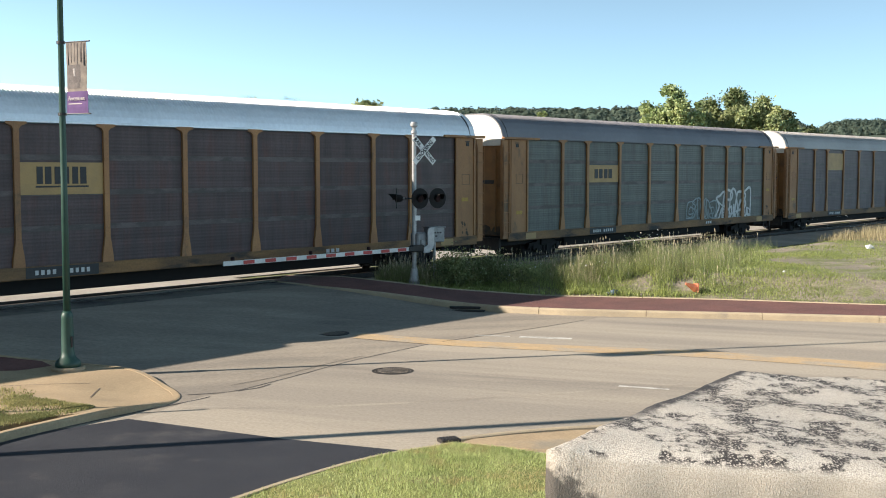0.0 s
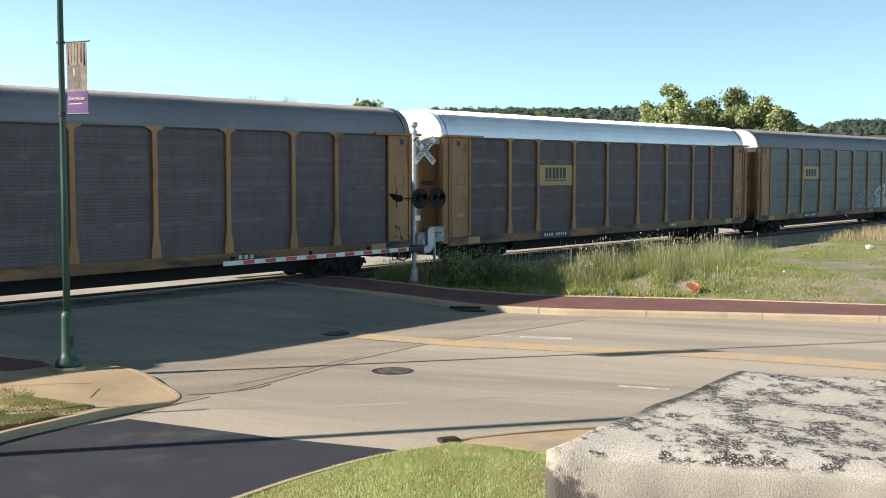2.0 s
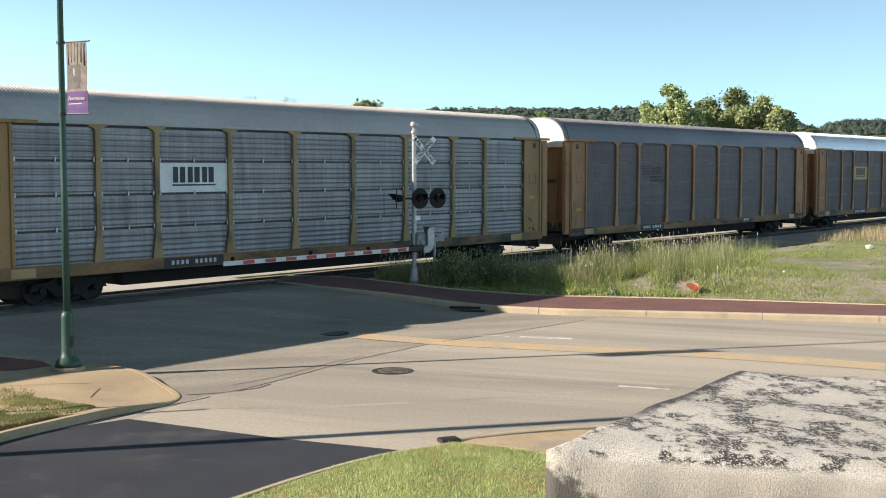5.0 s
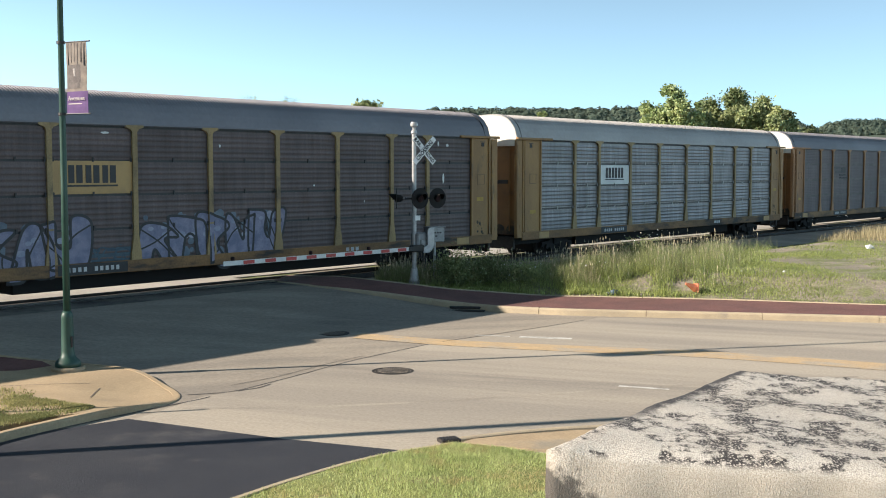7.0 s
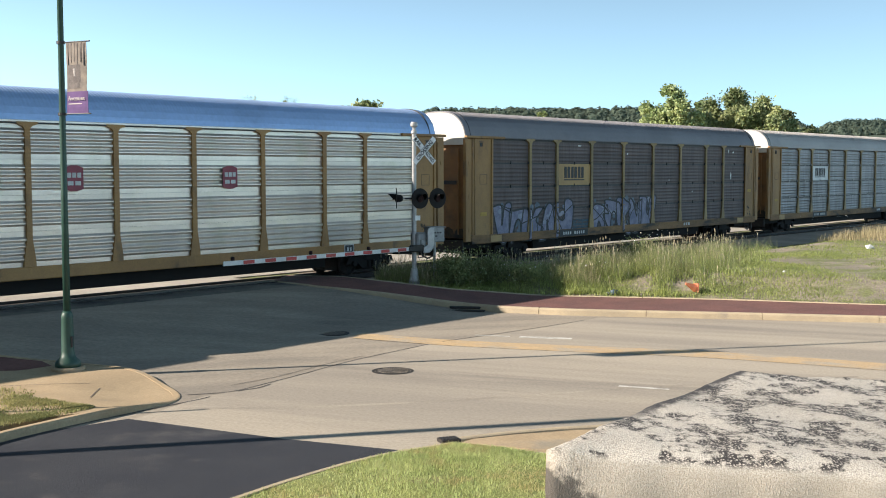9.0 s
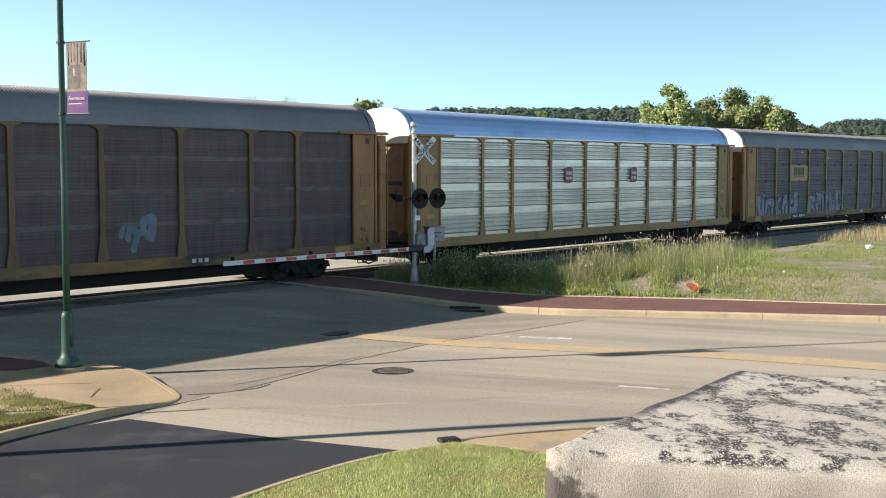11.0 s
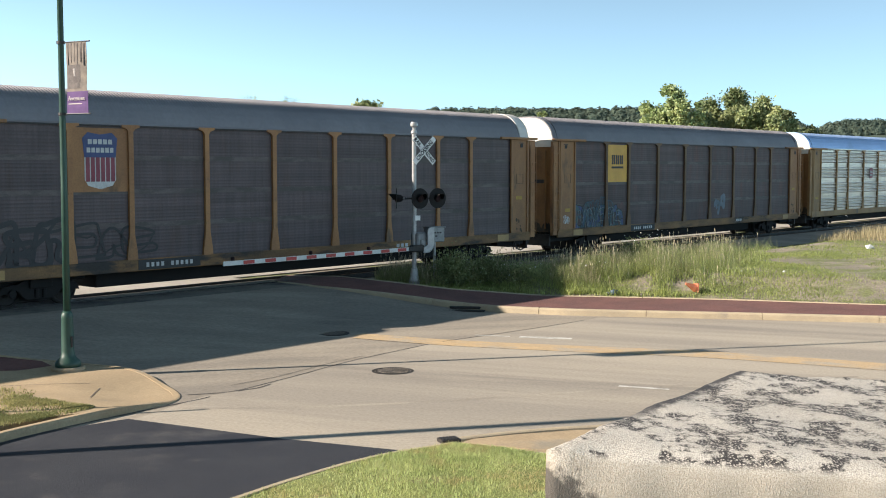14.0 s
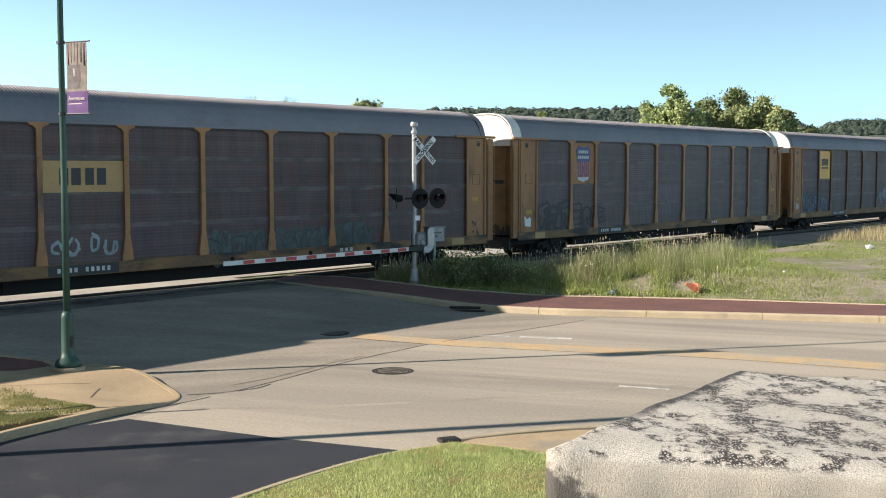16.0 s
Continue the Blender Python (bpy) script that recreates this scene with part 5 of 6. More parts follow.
TRUCK = finish(box(box(boxed(0, 0, 0.52, 0.36, 2.0, 0.3, 0.03), 0, 0, 0.43, 2.5, 1.2, 0.60, 0.03), 0, 0, 0.66, 0.5, 0.5, 0.1), "truck")
bm = bmesh.new()
for k in range(10):
    if k != 4:
        box(bm, -0.82 + k * 0.18, 0, 0, 0.10, 0.006, 0.13)
PATCH_BARS = finish(bm, "stencil_letters")
bm = bmesh.new()
for k in range(3):
    box(bm, -0.24 + k * 0.24, 0, 0, 0.15, 0.006, 0.13)
SHORT_BARS = finish(bm, "stencil_letters")
LONG_PATCH = finish(boxed(0, 0, 0, 2.3, 0.006, 0.30), "stencil_patch")
SILL_PATCH = finish(boxed(0, 0, 0, 0.75, 0.008, 0.26), "sill_patch")
SMALL_RIM = finish(boxed(0, 0, 0, 0.48, 0.008, 0.34), "stencil_patch")
SMALL_PATCH = finish(boxed(0, 0, 0, 0.42, 0.008, 0.28), "stencil_patch")
SMALL_BARS = finish(box(boxed(-0.07, 0, 0, 0.09, 0.006, 0.14), 0.07, 0, 0, 0.07, 0.006, 0.12), "stencil_letters")
TRAIN = {}


def bay(k):
    """Left and right limits of a side bay."""
    x, w = BAYS[k]
    return x - w / 2, x + w / 2


rail_car(-3, "slate-grey autorack railway car with yellow posts", "roof_grey", "panel_slate", "fine", "car_tan")
c = rail_car(-2, "weathered blue-grey autorack railway car with yellow ends", "roof_pale", "panel_slate", "fine", "car_tan")
logo(c, *bay(2), 3.5, 4.6, "plate_tan", "ink", 0)
c = rail_car(-1, "green-grey ribbed autorack railway car with pale graffiti", "roof_grey", "panel_green", "fine", "car_tan")
logo(c, *bay(2), 2.95, 3.75, "plate_tan", "ink", 2, underline=False)
spray_blocks(c, 2.6, 5.9, 0.95, 1.9, 5, "", "spray_pale", 11, "panel_green", line=0.07)
spray_blocks(c, 6.0, 10.0, 0.9, 2.25, 5, "panel_green", "pale_ink", 12, line=0.14)
c = rail_car(0, "dark brown-grey autorack railway car with silver roof", "roof_white", "panel_dark", "fine", "car_tan")
logo(c, *bay(2), 2.85, 3.75, "plate_tan", "ink", 3)
c = rail_car(1, "dark slate autorack railway car with grey roof", "roof_grey", "panel_slate", "fine", "car_tan")
x0, x1 = bay(2)
w = x1 - x0
for k in range(5):
    slab_piece(c, "emblem_line", rect(x0 + w * (0.07 + 0.02 * k), x0 + w * (0.50 + 0.02 * k), 3.66 - 0.085 * k, 3.70 - 0.085 * k), -1.488, "ink")
bars(c, "emblem_bars", x0 + w * 0.52, x0 + w * 0.84, 3.33, 3.69, 2, -1.488, "ink")
bars(c, "emblem_bars", x0 + w * 0.42, x0 + w * 0.84, 3.12, 3.24, 7, -1.488, "ink")
bars(c, "emblem_bars", x0 + w * 0.42, x0 + w * 0.94, 2.94, 3.06, 8, -1.488, "ink")
c = rail_car(2, "blue-silver ribbed autorack railway car with white plate", "roof_pale", "panel_blue", "ribbed", "car_yellow", posts="post_muted")
logo(c, *bay(2), 2.85, 3.75, "plate_white", "ink", 3)
c = rail_car(3, "brown ribbed autorack railway car with lilac graffiti", "roof_grey", "panel_brown", "ribbed", "car_yellow", posts="post_muted")
logo(c, *bay(2), 2.85, 3.8, "plate_tan", "ink", 3)
for x0, x1, z0, z1, seed, posts in ((-11.5, -6.0, 0.62, 1.95, 31, (-9.07, -7.03)), (-3.9, 1.4, 0.66, 2.1, 34, (-1.41,))):
    spray_blocks(c, x0, x1, z0, z1, 5, "spray_lilac", "ink", seed, "spray_dusk", "spray_mist", line=0.085, y=-1.4865)
    for x in posts:
        spray_blocks(c, x0, x1, z0, z1, 5, "spray_lilac", "ink", seed, "spray_dusk", "spray_mist", line=0.085, y=-1.5565, clip=(x - 0.085, x + 0.085))
spray_blocks(c, -5.9, -4.4, 0.85, 1.2, 3, "", "spray_teal", 35, "spray_teal", line=0.04)
for x, z, w, h in ((10.05, 3.2, 0.12, 0.42), (9.75, 4.55, 0.1, 0.2), (10.3, 4.5, 0.16, 0.12), (-5.2, 4.62, 0.3, 0.07), (3.1, 3.0, 0.07, 0.07), (5.6, 2.4, 0.06, 0.08), (-1.0, 4.3, 0.08, 0.1)):
    slab_piece(c, "bare_chip", [(x - w / 2, z), (x - w * 0.2, z - h / 2), (x + w * 0.3, z - h * 0.35), (x + w / 2, z + h * 0.1), (x + w * 0.1, z + h / 2), (x - w * 0.35, z + h * 0.3)], -1.489, "plate_white", "flaked patch of bare pale metal")
c = rail_car(4, "bright silver corrugated autorack railway car, roof tinted with reflected sky blue", "roof_sky_reflect", "panel_silver", "bold", "car_yellow")
for k in (3, 5):
    x = BAYS[k][0]
    slab_piece(c, "emblem", [(x - .30, 3.0), (x - .1, 2.93), (x + .1, 2.93), (x + .30, 3.0), (x + .30, 3.6), (x + .1, 3.67), (x - .1, 3.67), (x - .30, 3.6)], -1.545, "maroon_ink")
    bars(c, "emblem_bars", x - .24, x + .24, 3.32, 3.46, 3, -1.555, "pale_ink")
    bars(c, "emblem_bars", x - .24, x + .24, 3.10, 3.22, 2, -1.555, "pale_ink")
c = rail_car(5, "dark autorack railway car with tall yellow plate and blue graffiti", "roof_grey", "panel_dark", "fine", "car_tan", posts="car_rust")
logo(c, bay(1)[0] + .1, bay(1)[1] - .1, 2.95, 4.72, "plate_yellow", "ink", 3)
spray_blocks(c, -11.6, -7.6, 0.7, 1.85, 8, "spray_blue", "ink", 53, "maroon_dust", "spray_teal", line=0.05)
spray_blocks(c, -10.9, -8.4, 0.85, 2.1, 5, "", "spray_teal", 51, line=0.045, y=-1.495)
spray_blocks(c, -11.4, -7.9, 0.75, 1.7, 6, "", "spray_pale", 57, line=0.018, y=-1.512)
graffiti(c, 1.9, 3.3, 1.0, 2.3, 2, "", "spray_dusk", 52, weight=0.6)
spray_blocks(c, -12.62, -12.22, 1.16, 1.45, 3, "", "pale_ink", 58, line=0.03, y=-1.522)
c = rail_car(6, "dark autorack railway car with striped shield emblem", "roof_grey", "panel_slate", "fine", "car_tan", hood="hood_white")
x0, x1 = bay(1)
slab_piece(c, "sign_plate", rect(x0, x1, 2.9, 4.75), -1.484, "car_tan")
xc = (x0 + x1) / 2
slab_piece(c, "emblem", [(xc - .52, 3.25), (xc - .4, 3.08), (xc, 2.98), (xc + .4, 3.08), (xc + .52, 3.25), (xc + .52, 3.9), (xc - .52, 3.9)], -1.492, "pale_ink", "white shield with maroon stripes")
slab_piece(c, "emblem_field", [(xc - .52, 3.9), (xc + .52, 3.9), (xc + .58, 4.45), (xc + .4, 4.62), (xc, 4.56), (xc - .4, 4.62), (xc - .58, 4.45)], -1.492, "blue_ink", "blue shield field")
bars(c, "emblem_stripes", xc - .5, xc + .5, 3.2, 3.9, 6, -1.500, "maroon_ink")
bars(c, "emblem_bars", xc - .42, xc + .42, 4.28, 4.42, 5, -1.500, "pale_ink")
bars(c, "emblem_bars", xc - .46, xc + .46, 4.04, 4.18, 6, -1.500, "pale_ink")
spray_blocks(c, -11.6, -9.1, 0.95, 2.0, 3, "", "ink", 61, line=0.15)
spray_blocks(c, -8.9, -6.4, 1.0, 1.85, 3, "", "ink", 62, line=0.08)
slab_piece(c, "notice_card", [(-12.62, 1.12), (-12.2, 1.08), (-12.16, 1.42), (-12.3, 1.5), (-12.42, 1.4), (-12.66, 1.56)], -1.534, "plate_white", "torn white paper notice")
c = rail_car(7, "dark autorack railway car with tan plate and teal graffiti", "roof_grey", "panel_dark", "fine", "car_tan")
logo(c, *bay(2), 2.9, 3.8, "plate_tan", "ink", 2, underline=False)
graffiti(c, -6.8, -4.5, 1.0, 1.9, 4, "", "spray_pale", 71, weight=0.28)
spray_blocks(c, -1.3, 1.9, 0.6, 1.45, 6, "teal_dust", "spray_black", 72, "teal_dust", line=0.05)
spray_blocks(c, 2.1, 6.3, 0.85, 1.5, 8, "teal_dust", "spray_black", 73, "teal_dust", line=0.04)
rail_car(8, "dark autorack railway car with yellow posts", "roof_grey", "panel_dark", "fine", "car_tan")


def text_mesh(s, size, thick=0.003, bold=0.006):
    cu = bpy.data.curves.new("lettering", "FONT")
    cu.offset = bold
    cu.body, cu.size, cu.extrude, cu.align_x, cu.align_y = s, size, thick, "CENTER", "CENTER"
    ob = bpy.data.objects.new("lettering", cu)
    scene.collection.objects.link(ob)
    me = bpy.data.meshes.new_from_object(ob.evaluated_get(bpy.context.evaluated_depsgraph_get()))
    bpy.data.objects.remove(ob)
    return me


# ---- street lamp with banner ----
def street_lamp():
    lamp = thing("street_lamp", pose(-8.12, 24.61, 0.155), "green painted fluted street lamp post with cloth banner", "street lamp")
    part("footing", lathe(bmesh.new(), ((0.36, -0.1), (0.36, 0.05), (0.33, 0.075)), 28), M["walk"], lamp, "round concrete footing")
    part("base", lathe(bmesh.new(), ((0.275, 0.07), (0.275, 0.15), (0.25, 0.20), (0.185, 0.26), (0.145, 0.33), (0.135, 0.42), (0.125, 1.12), (0.13, 1.16), (0.115, 1.22), (0.085, 1.28)), 32), M["green_paint"], lamp, smooth=True)
    part("shaft", lathe(bmesh.new(), ((0.078, 1.25), (0.068, 4.0), (0.056, 11.4), (0.09, 11.42), (0.09, 11.5)), 20), M["green_paint"], lamp, smooth=True)
    part("hatch", boxed(0.115, -0.06, 0.62, 0.04, 0.09, 0.24, 0.01), M["black"], lamp)
    part("globe", lathe(bmesh.new(), ((0.09, 11.5), (0.17, 11.62), (0.2, 11.8), (0.17, 12.05), (0.06, 12.2), (0.0, 12.28)), 20), M["white_sheet"], lamp, smooth=True)
    banner = thing("banner", pose(-8.12, 24.61, -0.05), "faded tan and purple cloth banner on two arms", "banner")
    w = Vector((0.62, -0.30, 0))
    ang = math.degrees(math.atan2(w.y, w.x))
    for z, n in ((7.22, "upper_arm"), (5.71, "lower_arm")):
        bm = rod(bmesh.new(), (0, 0, 0), (0.80, 0, 0), 0.014, n=8)
        lathe(bm, ((0.092, -0.03), (0.092, 0.03)), 14)
        part(n, bm, M["black"], banner, m=pose(0, 0, z, 0, 0, ang))

    def cloth(name, z0, z1, x0, x1, material, lift=0.0, label=""):
        bm = bmesh.new()
        nx, nz = 8, max(2, int((z1 - z0) / 0.08))
        for side in (0.004 + lift, -0.004 - lift):
            g = [[bm.verts.new((x0 + (x1 - x0) * i / nx, side + 0.018 * math.sin(5 * i / nx + z * 2.2) * math.sin(math.pi * (z - 5.72) / 1.49), z)) for i in range(nx + 1)] for z in np.linspace(z0, z1, nz + 1)]
            for j in range(nz):
                for i in range(nx):
                    bm.faces.new((g[j][i], g[j][i + 1], g[j + 1][i + 1], g[j + 1][i]))
        bmesh.ops.bridge_loops(bm, edges=[e for e in bm.edges if e.is_boundary])
        part(name, bm, M[material], banner, label, m=pose(0, 0, 0, 0, 0, ang))
    cloth("cloth_picture", 6.18, 7.21, 0.14, 0.70, "tan_cloth", label="faded tan printed upper cloth")
    cloth("cloth_band", 5.71, 6.18, 0.14, 0.73, "purple", label="purple lower cloth")
    for i, (x, a, b) in enumerate(((0.20, 6.74, 7.20), (0.29, 6.79, 7.20), (0.38, 6.79, 7.20), (0.46, 6.74, 7.20), (0.55, 6.79, 7.20), (0.63, 6.72, 7.18))):
        cloth("print_stripe", a, b, x - 0.018, x + 0.03, "dark_cloth", 0.003)
    cloth("print_figure", 6.36, 6.74, 0.16, 0.66, "dark_cloth", 0.003)
    cloth("print_figure", 6.24, 6.36, 0.16, 0.62, "dark_cloth", 0.003)
    cloth("print_figure", 6.50, 6.66, 0.32, 0.42, "pale_cloth", 0.006)
    for side, turn in ((-0.034, 0), (0.034, 180)):
        put("lettering", text_mesh("Avenues", 0.135, 0.002, 0.0), M["pale_cloth"], banner, pose(0, 0, 0, 0, 0, ang) @ pose(0.43, side, 6.03, 90, 0, turn))
    cloth("script_rule", 5.91, 5.93, 0.18, 0.56, "pale_cloth", 0.003)


street_lamp()


# ---- crossing signal and gate ----
def lamp_head(parent, m, hood=0.30):
    head = put("signal_lamp", finish(lathe(bmesh.new(), ((0.355, -0.01), (0.355, 0.01), (0.14, 0.012), (0.12, -0.16), (0.07, -0.22)), 24), "signal_lamp"), M["gear_black"], parent, m, "round black background disc")
    put("lens", finish(lathe(bmesh.new(), ((0.145, 0.014), (0.14, 0.03), (0.08, 0.05), (0.0, 0.058)), 20), "lens", True), M["lens_red"], head, None, "dark red glass lens")
    bm = bmesh.new()
    n = 16
    a = [bm.verts.new((0.155 * math.cos(t), 0.155 * math.sin(t), 0.0)) for t in np.linspace(radians(-15), radians(195), n)]
    b = [bm.verts.new((0.165 * math.cos(t), 0.165 * math.sin(t), hood * (0.45 + 0.55 * max(0, math.sin(t))))) for t in np.linspace(radians(-15), radians(195), n)]
    for i in range(n - 1):
        bm.faces.new((a[i], a[i + 1], b[i + 1], b[i]))
    r = bmesh.ops.solidify(bm, geom=list(bm.faces), thickness=0.006)
    put("hood", finish(bm, "hood"), M["gear_black"], head)
    return head


def crossing_signal():
    # local x runs along the track, local -y faces the road
    sg = thing("crossing_signal", pose(-1.0, 39.81, 0.56, 0, 0, 37), "galvanised level crossing signal mast with crossbuck and lamps", "crossing signal")
    part("mast", rod(bmesh.new(), (0, 0, 0), (0, 0, 5.15), 0.078, n=18), M["galv"], sg)
    bm = lathe(bmesh.new(), ((0.2, -0.3), (0.2, 0.05), (0.16, 0.12), (0.12, 0.45), (0.085, 0.5)), 18)
    part("base", bm, M["galv"], sg)
    bm = lathe(bmesh.new(), ((0.06, 5.13), (0.11, 5.17), (0.10, 5.25), (0.055, 5.30), (0.06, 5.36), (0.13, 5.42), (0.13, 5.50), (0.10, 5.56)), 18)
    part("bell", bm, M["galv"], sg)
    for s in (-1, 1):
        blade = put("crossbuck_blade", finish(boxed(0, 0, 0, 1.22, 0.012, 0.23, 0.004), "crossbuck_blade"), M["white_sheet"], sg,
                    pose(0.36, -0.11 + s * 0.010, 4.58, 0, s * 45, 0), "white blade lettered in black")
        words = ("CROSSING", "RAIL      ROAD")[s > 0]
        put("lettering", text_mesh(words, 0.175 if s > 0 else 0.19), M["ink"], blade, pose(0, -0.010, 0, 90, 0, 0))
        put("blade_border", finish(box(boxed(0, -0.008, 0.108, 1.2, 0.004, 0.012), 0, -0.008, -0.108, 1.2, 0.004, 0.012), "blade_border"), M["ink"], blade)
    part("crossarm", rod(bmesh.new(), (-0.42, -0.06, 2.92), (0.55, -0.06, 2.92), 0.03, n=10), M["black"], sg)
    for x in (0.06, 0.82):
        lamp_head(sg, pose(x, -0.26, 2.92, 90, 0, 0))
    part("lamp_bracket", rod(bmesh.new(), (0.5, -0.06, 2.92), (0.86, -0.1, 2.92), 0.03, n=10), M["black"], sg)
    # lamp facing the side street
    lamp_head(sg, pose(0, 0, 0, 0, 0, -127) @ pose(0.0, -0.61, 2.92, 90, 0, 0))
    part("side_bracket", rod(bmesh.new(), (0, 0, 2.92), (-0.44, 0.33, 2.92), 0.025, n=10), M["galv"], sg)
    part("small_sign", boxed(0.08, -0.10, 2.24, 0.22, 0.012, 0.17, 0.004), M["white_sheet"], sg, "small white plate")
    # gate machine
    part("gate_machine", box(boxed(0.20, 0.02, 1.42, 0.42, 0.46, 0.62, 0.05), 0.2, -0.2, 1.35, 0.2, 0.12, 0.3, 0.03), M["galv_dull"], sg, "grey gate motor housing")
    bm = bmesh.new()
    plate(bm, [(0.62, 1.9), (0.42, 1.9), (0.34, 1.78), (0.34, 1.30), (0.18, 1.22), (0.18, 1.04), (0.42, 1.04), (0.58, 1.18), (0.62, 1.35)], -0.34, -0.28)
    part("counterweight_arm", bm, M["galv"], sg, "white bent counterweight arm")
    part("relay_case", box(boxed(0.98, 0.15, 1.62, 0.62, 0.4, 0.50, 0.02), 0.98, 0.15, 1.89, 0.68, 0.46, 0.04, 0.01), M["galv_dull"], sg, "small grey relay case")
    bm = bmesh.new()
    for x, z in ((0.86, 1.70), (0.98, 1.70), (1.10, 1.70), (0.92, 1.58)):
        box(bm, x, -0.055, z, 0.08, 0.006, 0.05)
    part("case_bars", bm, M["ink"], sg)
    part("case_stand", rod(bmesh.new(), (0.98, 0.15, -0.2), (0.98, 0.15, 1.4), 0.05, n=10), M["galv"], sg)
    # barrier arm, lowered across the road
    arm = thing("gate_arm", pose(-1.0, 39.81, 1.76, 0, 0, TURN), "lowered red and white striped crossing gate arm", "gate arm")
    bm = boxed(-4.5, -0.30, 0, 8.3, 0.035, 0.135, 0.008)
    part("boom", bm, M["plate_white"], arm)
    part("hinge", box(boxed(-0.12, -0.22, 0, 0.6, 0.2, 0.24, 0.03), -0.4, -0.28, 0, 0.5, 0.1, 0.16, 0.02), M["iron"], arm)
    me = finish(boxed(0, 0, 0, 0.42, 0.008, 0.105), "red_stripe")
    for k in range(9):
        put("red_stripe", me, M["red_tape"], arm, pose(-0.98 - k * 0.84, -0.322, 0))
    for x in (-2.6, -5.2, -8.3):
        part("arm_lamp", lathe(bmesh.new(), ((0.05, 0.07), (0.06, 0.09), (0.06, 0.17), (0.03, 0.19)), 12, pose(x, -0.30, 0)), M["lens_red"], arm)


crossing_signal()


# ---- plants ----
def blades(name, spots, height, width, material, label, lean=0.35, seed=1, segs=2):
    """Grass: tapered bent blades, as one mesh. spots: x, y, ground height, size factor."""
    rs = np.random.RandomState(seed)
    n = len(spots)
    s = np.array(spots)
    a = rs.uniform(0, 2 * math.pi, n)
    h = height * s[:, 3] * rs.uniform(0.6, 1.25, n)
    w = width * rs.uniform(0.7, 1.3, n)
    ln = rs.uniform(0.05, lean, n) * h
    b = rs.uniform(0, 2 * math.pi, n)
    dx, dy = np.cos(a) * w / 2, np.sin(a) * w / 2
    ex, ey = np.cos(b) * ln, np.sin(b) * ln
    v = np.zeros((n, 5, 3))
    for k, (sx, t) in enumerate(((-1, 0), (1, 0), (1, 0.55), (-1, 0.55), (0, 1))):
        f = 0.75 if t == 0.55 else 1
        v[:, k, 0] = s[:, 0] + sx * dx * f + ex * t * t
        v[:, k, 1] = s[:, 1] + sx * dy * f + ey * t * t
        v[:, k, 2] = s[:, 2] + h * t - (0.02 if t == 0 else 0)
    base = np.arange(n) * 5
    f = [(i, i + 1, i + 2, i + 3) for i in base.tolist()] + [(i + 3, i + 2, i + 4) for i in base.tolist()]
    ob = from_arrays(name, v.reshape(-1, 3).tolist(), f, material)
    return tagged(ob, label, "grass", kind="stuff")


def between(left, right, n, seed, base, rise, keep=lambda x, y: 1.0):
    """Random spots on the sheet between two plan lines."""
    rs = random.Random(seed)
    L, R = curve_pts(left, 0.3), curve_pts(right, 0.3)
    out = []
    while len(out) < n:
        s, t = rs.random(), rs.random()
        i, j = int(s * (len(L) - 1.001)), int(s * (len(R) - 1.001))
        a = L[i].lerp(L[i + 1], s * (len(L) - 1.001) - i)
        b = R[j].lerp(R[j + 1], s * (len(R) - 1.001) - j)
        p = a.lerp(b, t) + Vector((rs.uniform(-0.06, 0.06), rs.uniform(-0.06, 0.06)))
        k = keep(p.x, p.y)
        if rs.random() < k:
            out.append((p.x, p.y, base(p.x, p.y) + rise, 0.6 + 0.4 * k + rs.uniform(-0.2, 0.2)))
    return out


blades("lawn_grass", between(*LAWN, 42000, 5, land, 0.075, lambda x, y: (0.35 + 0.65 * smooth_step(0.5 + 1.2 * noise.noise((x * 0.8, y * 0.8, 1)))) if y > 14.2 and x < 3.2 else 0.0), 0.065, 0.010, M["blade"], "short mown green grass with dry tips", 0.8, 3)
blades("island_grass", between(*ISLE_LAWN, 24000, 6, land, ISLE_H + 0.01, lambda x, y: (0.12 + 0.88 * smooth_step(0.38 + 1.7 * noise.noise((x * 1.3, y * 1.3, 4)))) if x > -11 else 0.0), 0.026, 0.015, M["isle_blade"], "thin dry grass tufts", 0.9, 4)


def weed_density(x, y, trim=0.94):
    """Rank growth between pavement and rails, thinning to bare ground further along."""
    u = (Vector((x, y)) - FOOT).dot(ALONG)
    q = off_track(x, y)
    if u > 75 or u < 29.3 or q < 2.7 + 2.4 * smooth_step((u - 31) / 5) + 1.1 * smooth_step((u - 38) / 8):
        return 0.0
    d = smooth_step(0.55 + 1.7 * noise.noise((x * 0.8, y * 0.8, 2)))
    far = smooth_step((x - 7.0 - 0.35 * (y - 38)) / 3.5)
    # trodden short along the pavement's edging
    edge = y - float(np.interp(x, [p[0] for p in BACK_IN], [p[1] for p in BACK_IN]))
    return max(0.0, d * (1 - far)) * (1 - trim + trim * smooth_step((edge - 0.25) / 1.0))


def low_density(x, y):
    if off_track(x, y) < 4.6 + 1.6 * smooth_step((x - 4.0) / 5.0):
        return 0.0
    d = smooth_step(0.68 + 1.5 * noise.noise((x * 0.30 + 9, y * 0.30, 5)))
    bare = smooth_step((x - 13.0) / 5.0)
    return (0.06 + d * (1 - 0.5 * bare)) if x < 30 else 0.0


def dry_density(x, y):
    q = off_track(x, y)
    u = (Vector((x, y)) - FOOT).dot(ALONG)
    if q > 11.0 or q < 7.2 or u < 56 or u > 85:
        return 0.0
    return smooth_step(0.7 + 1.2 * noise.noise((x * 0.4, y * 0.4, 12))) * smooth_step((u - 55) / 6)


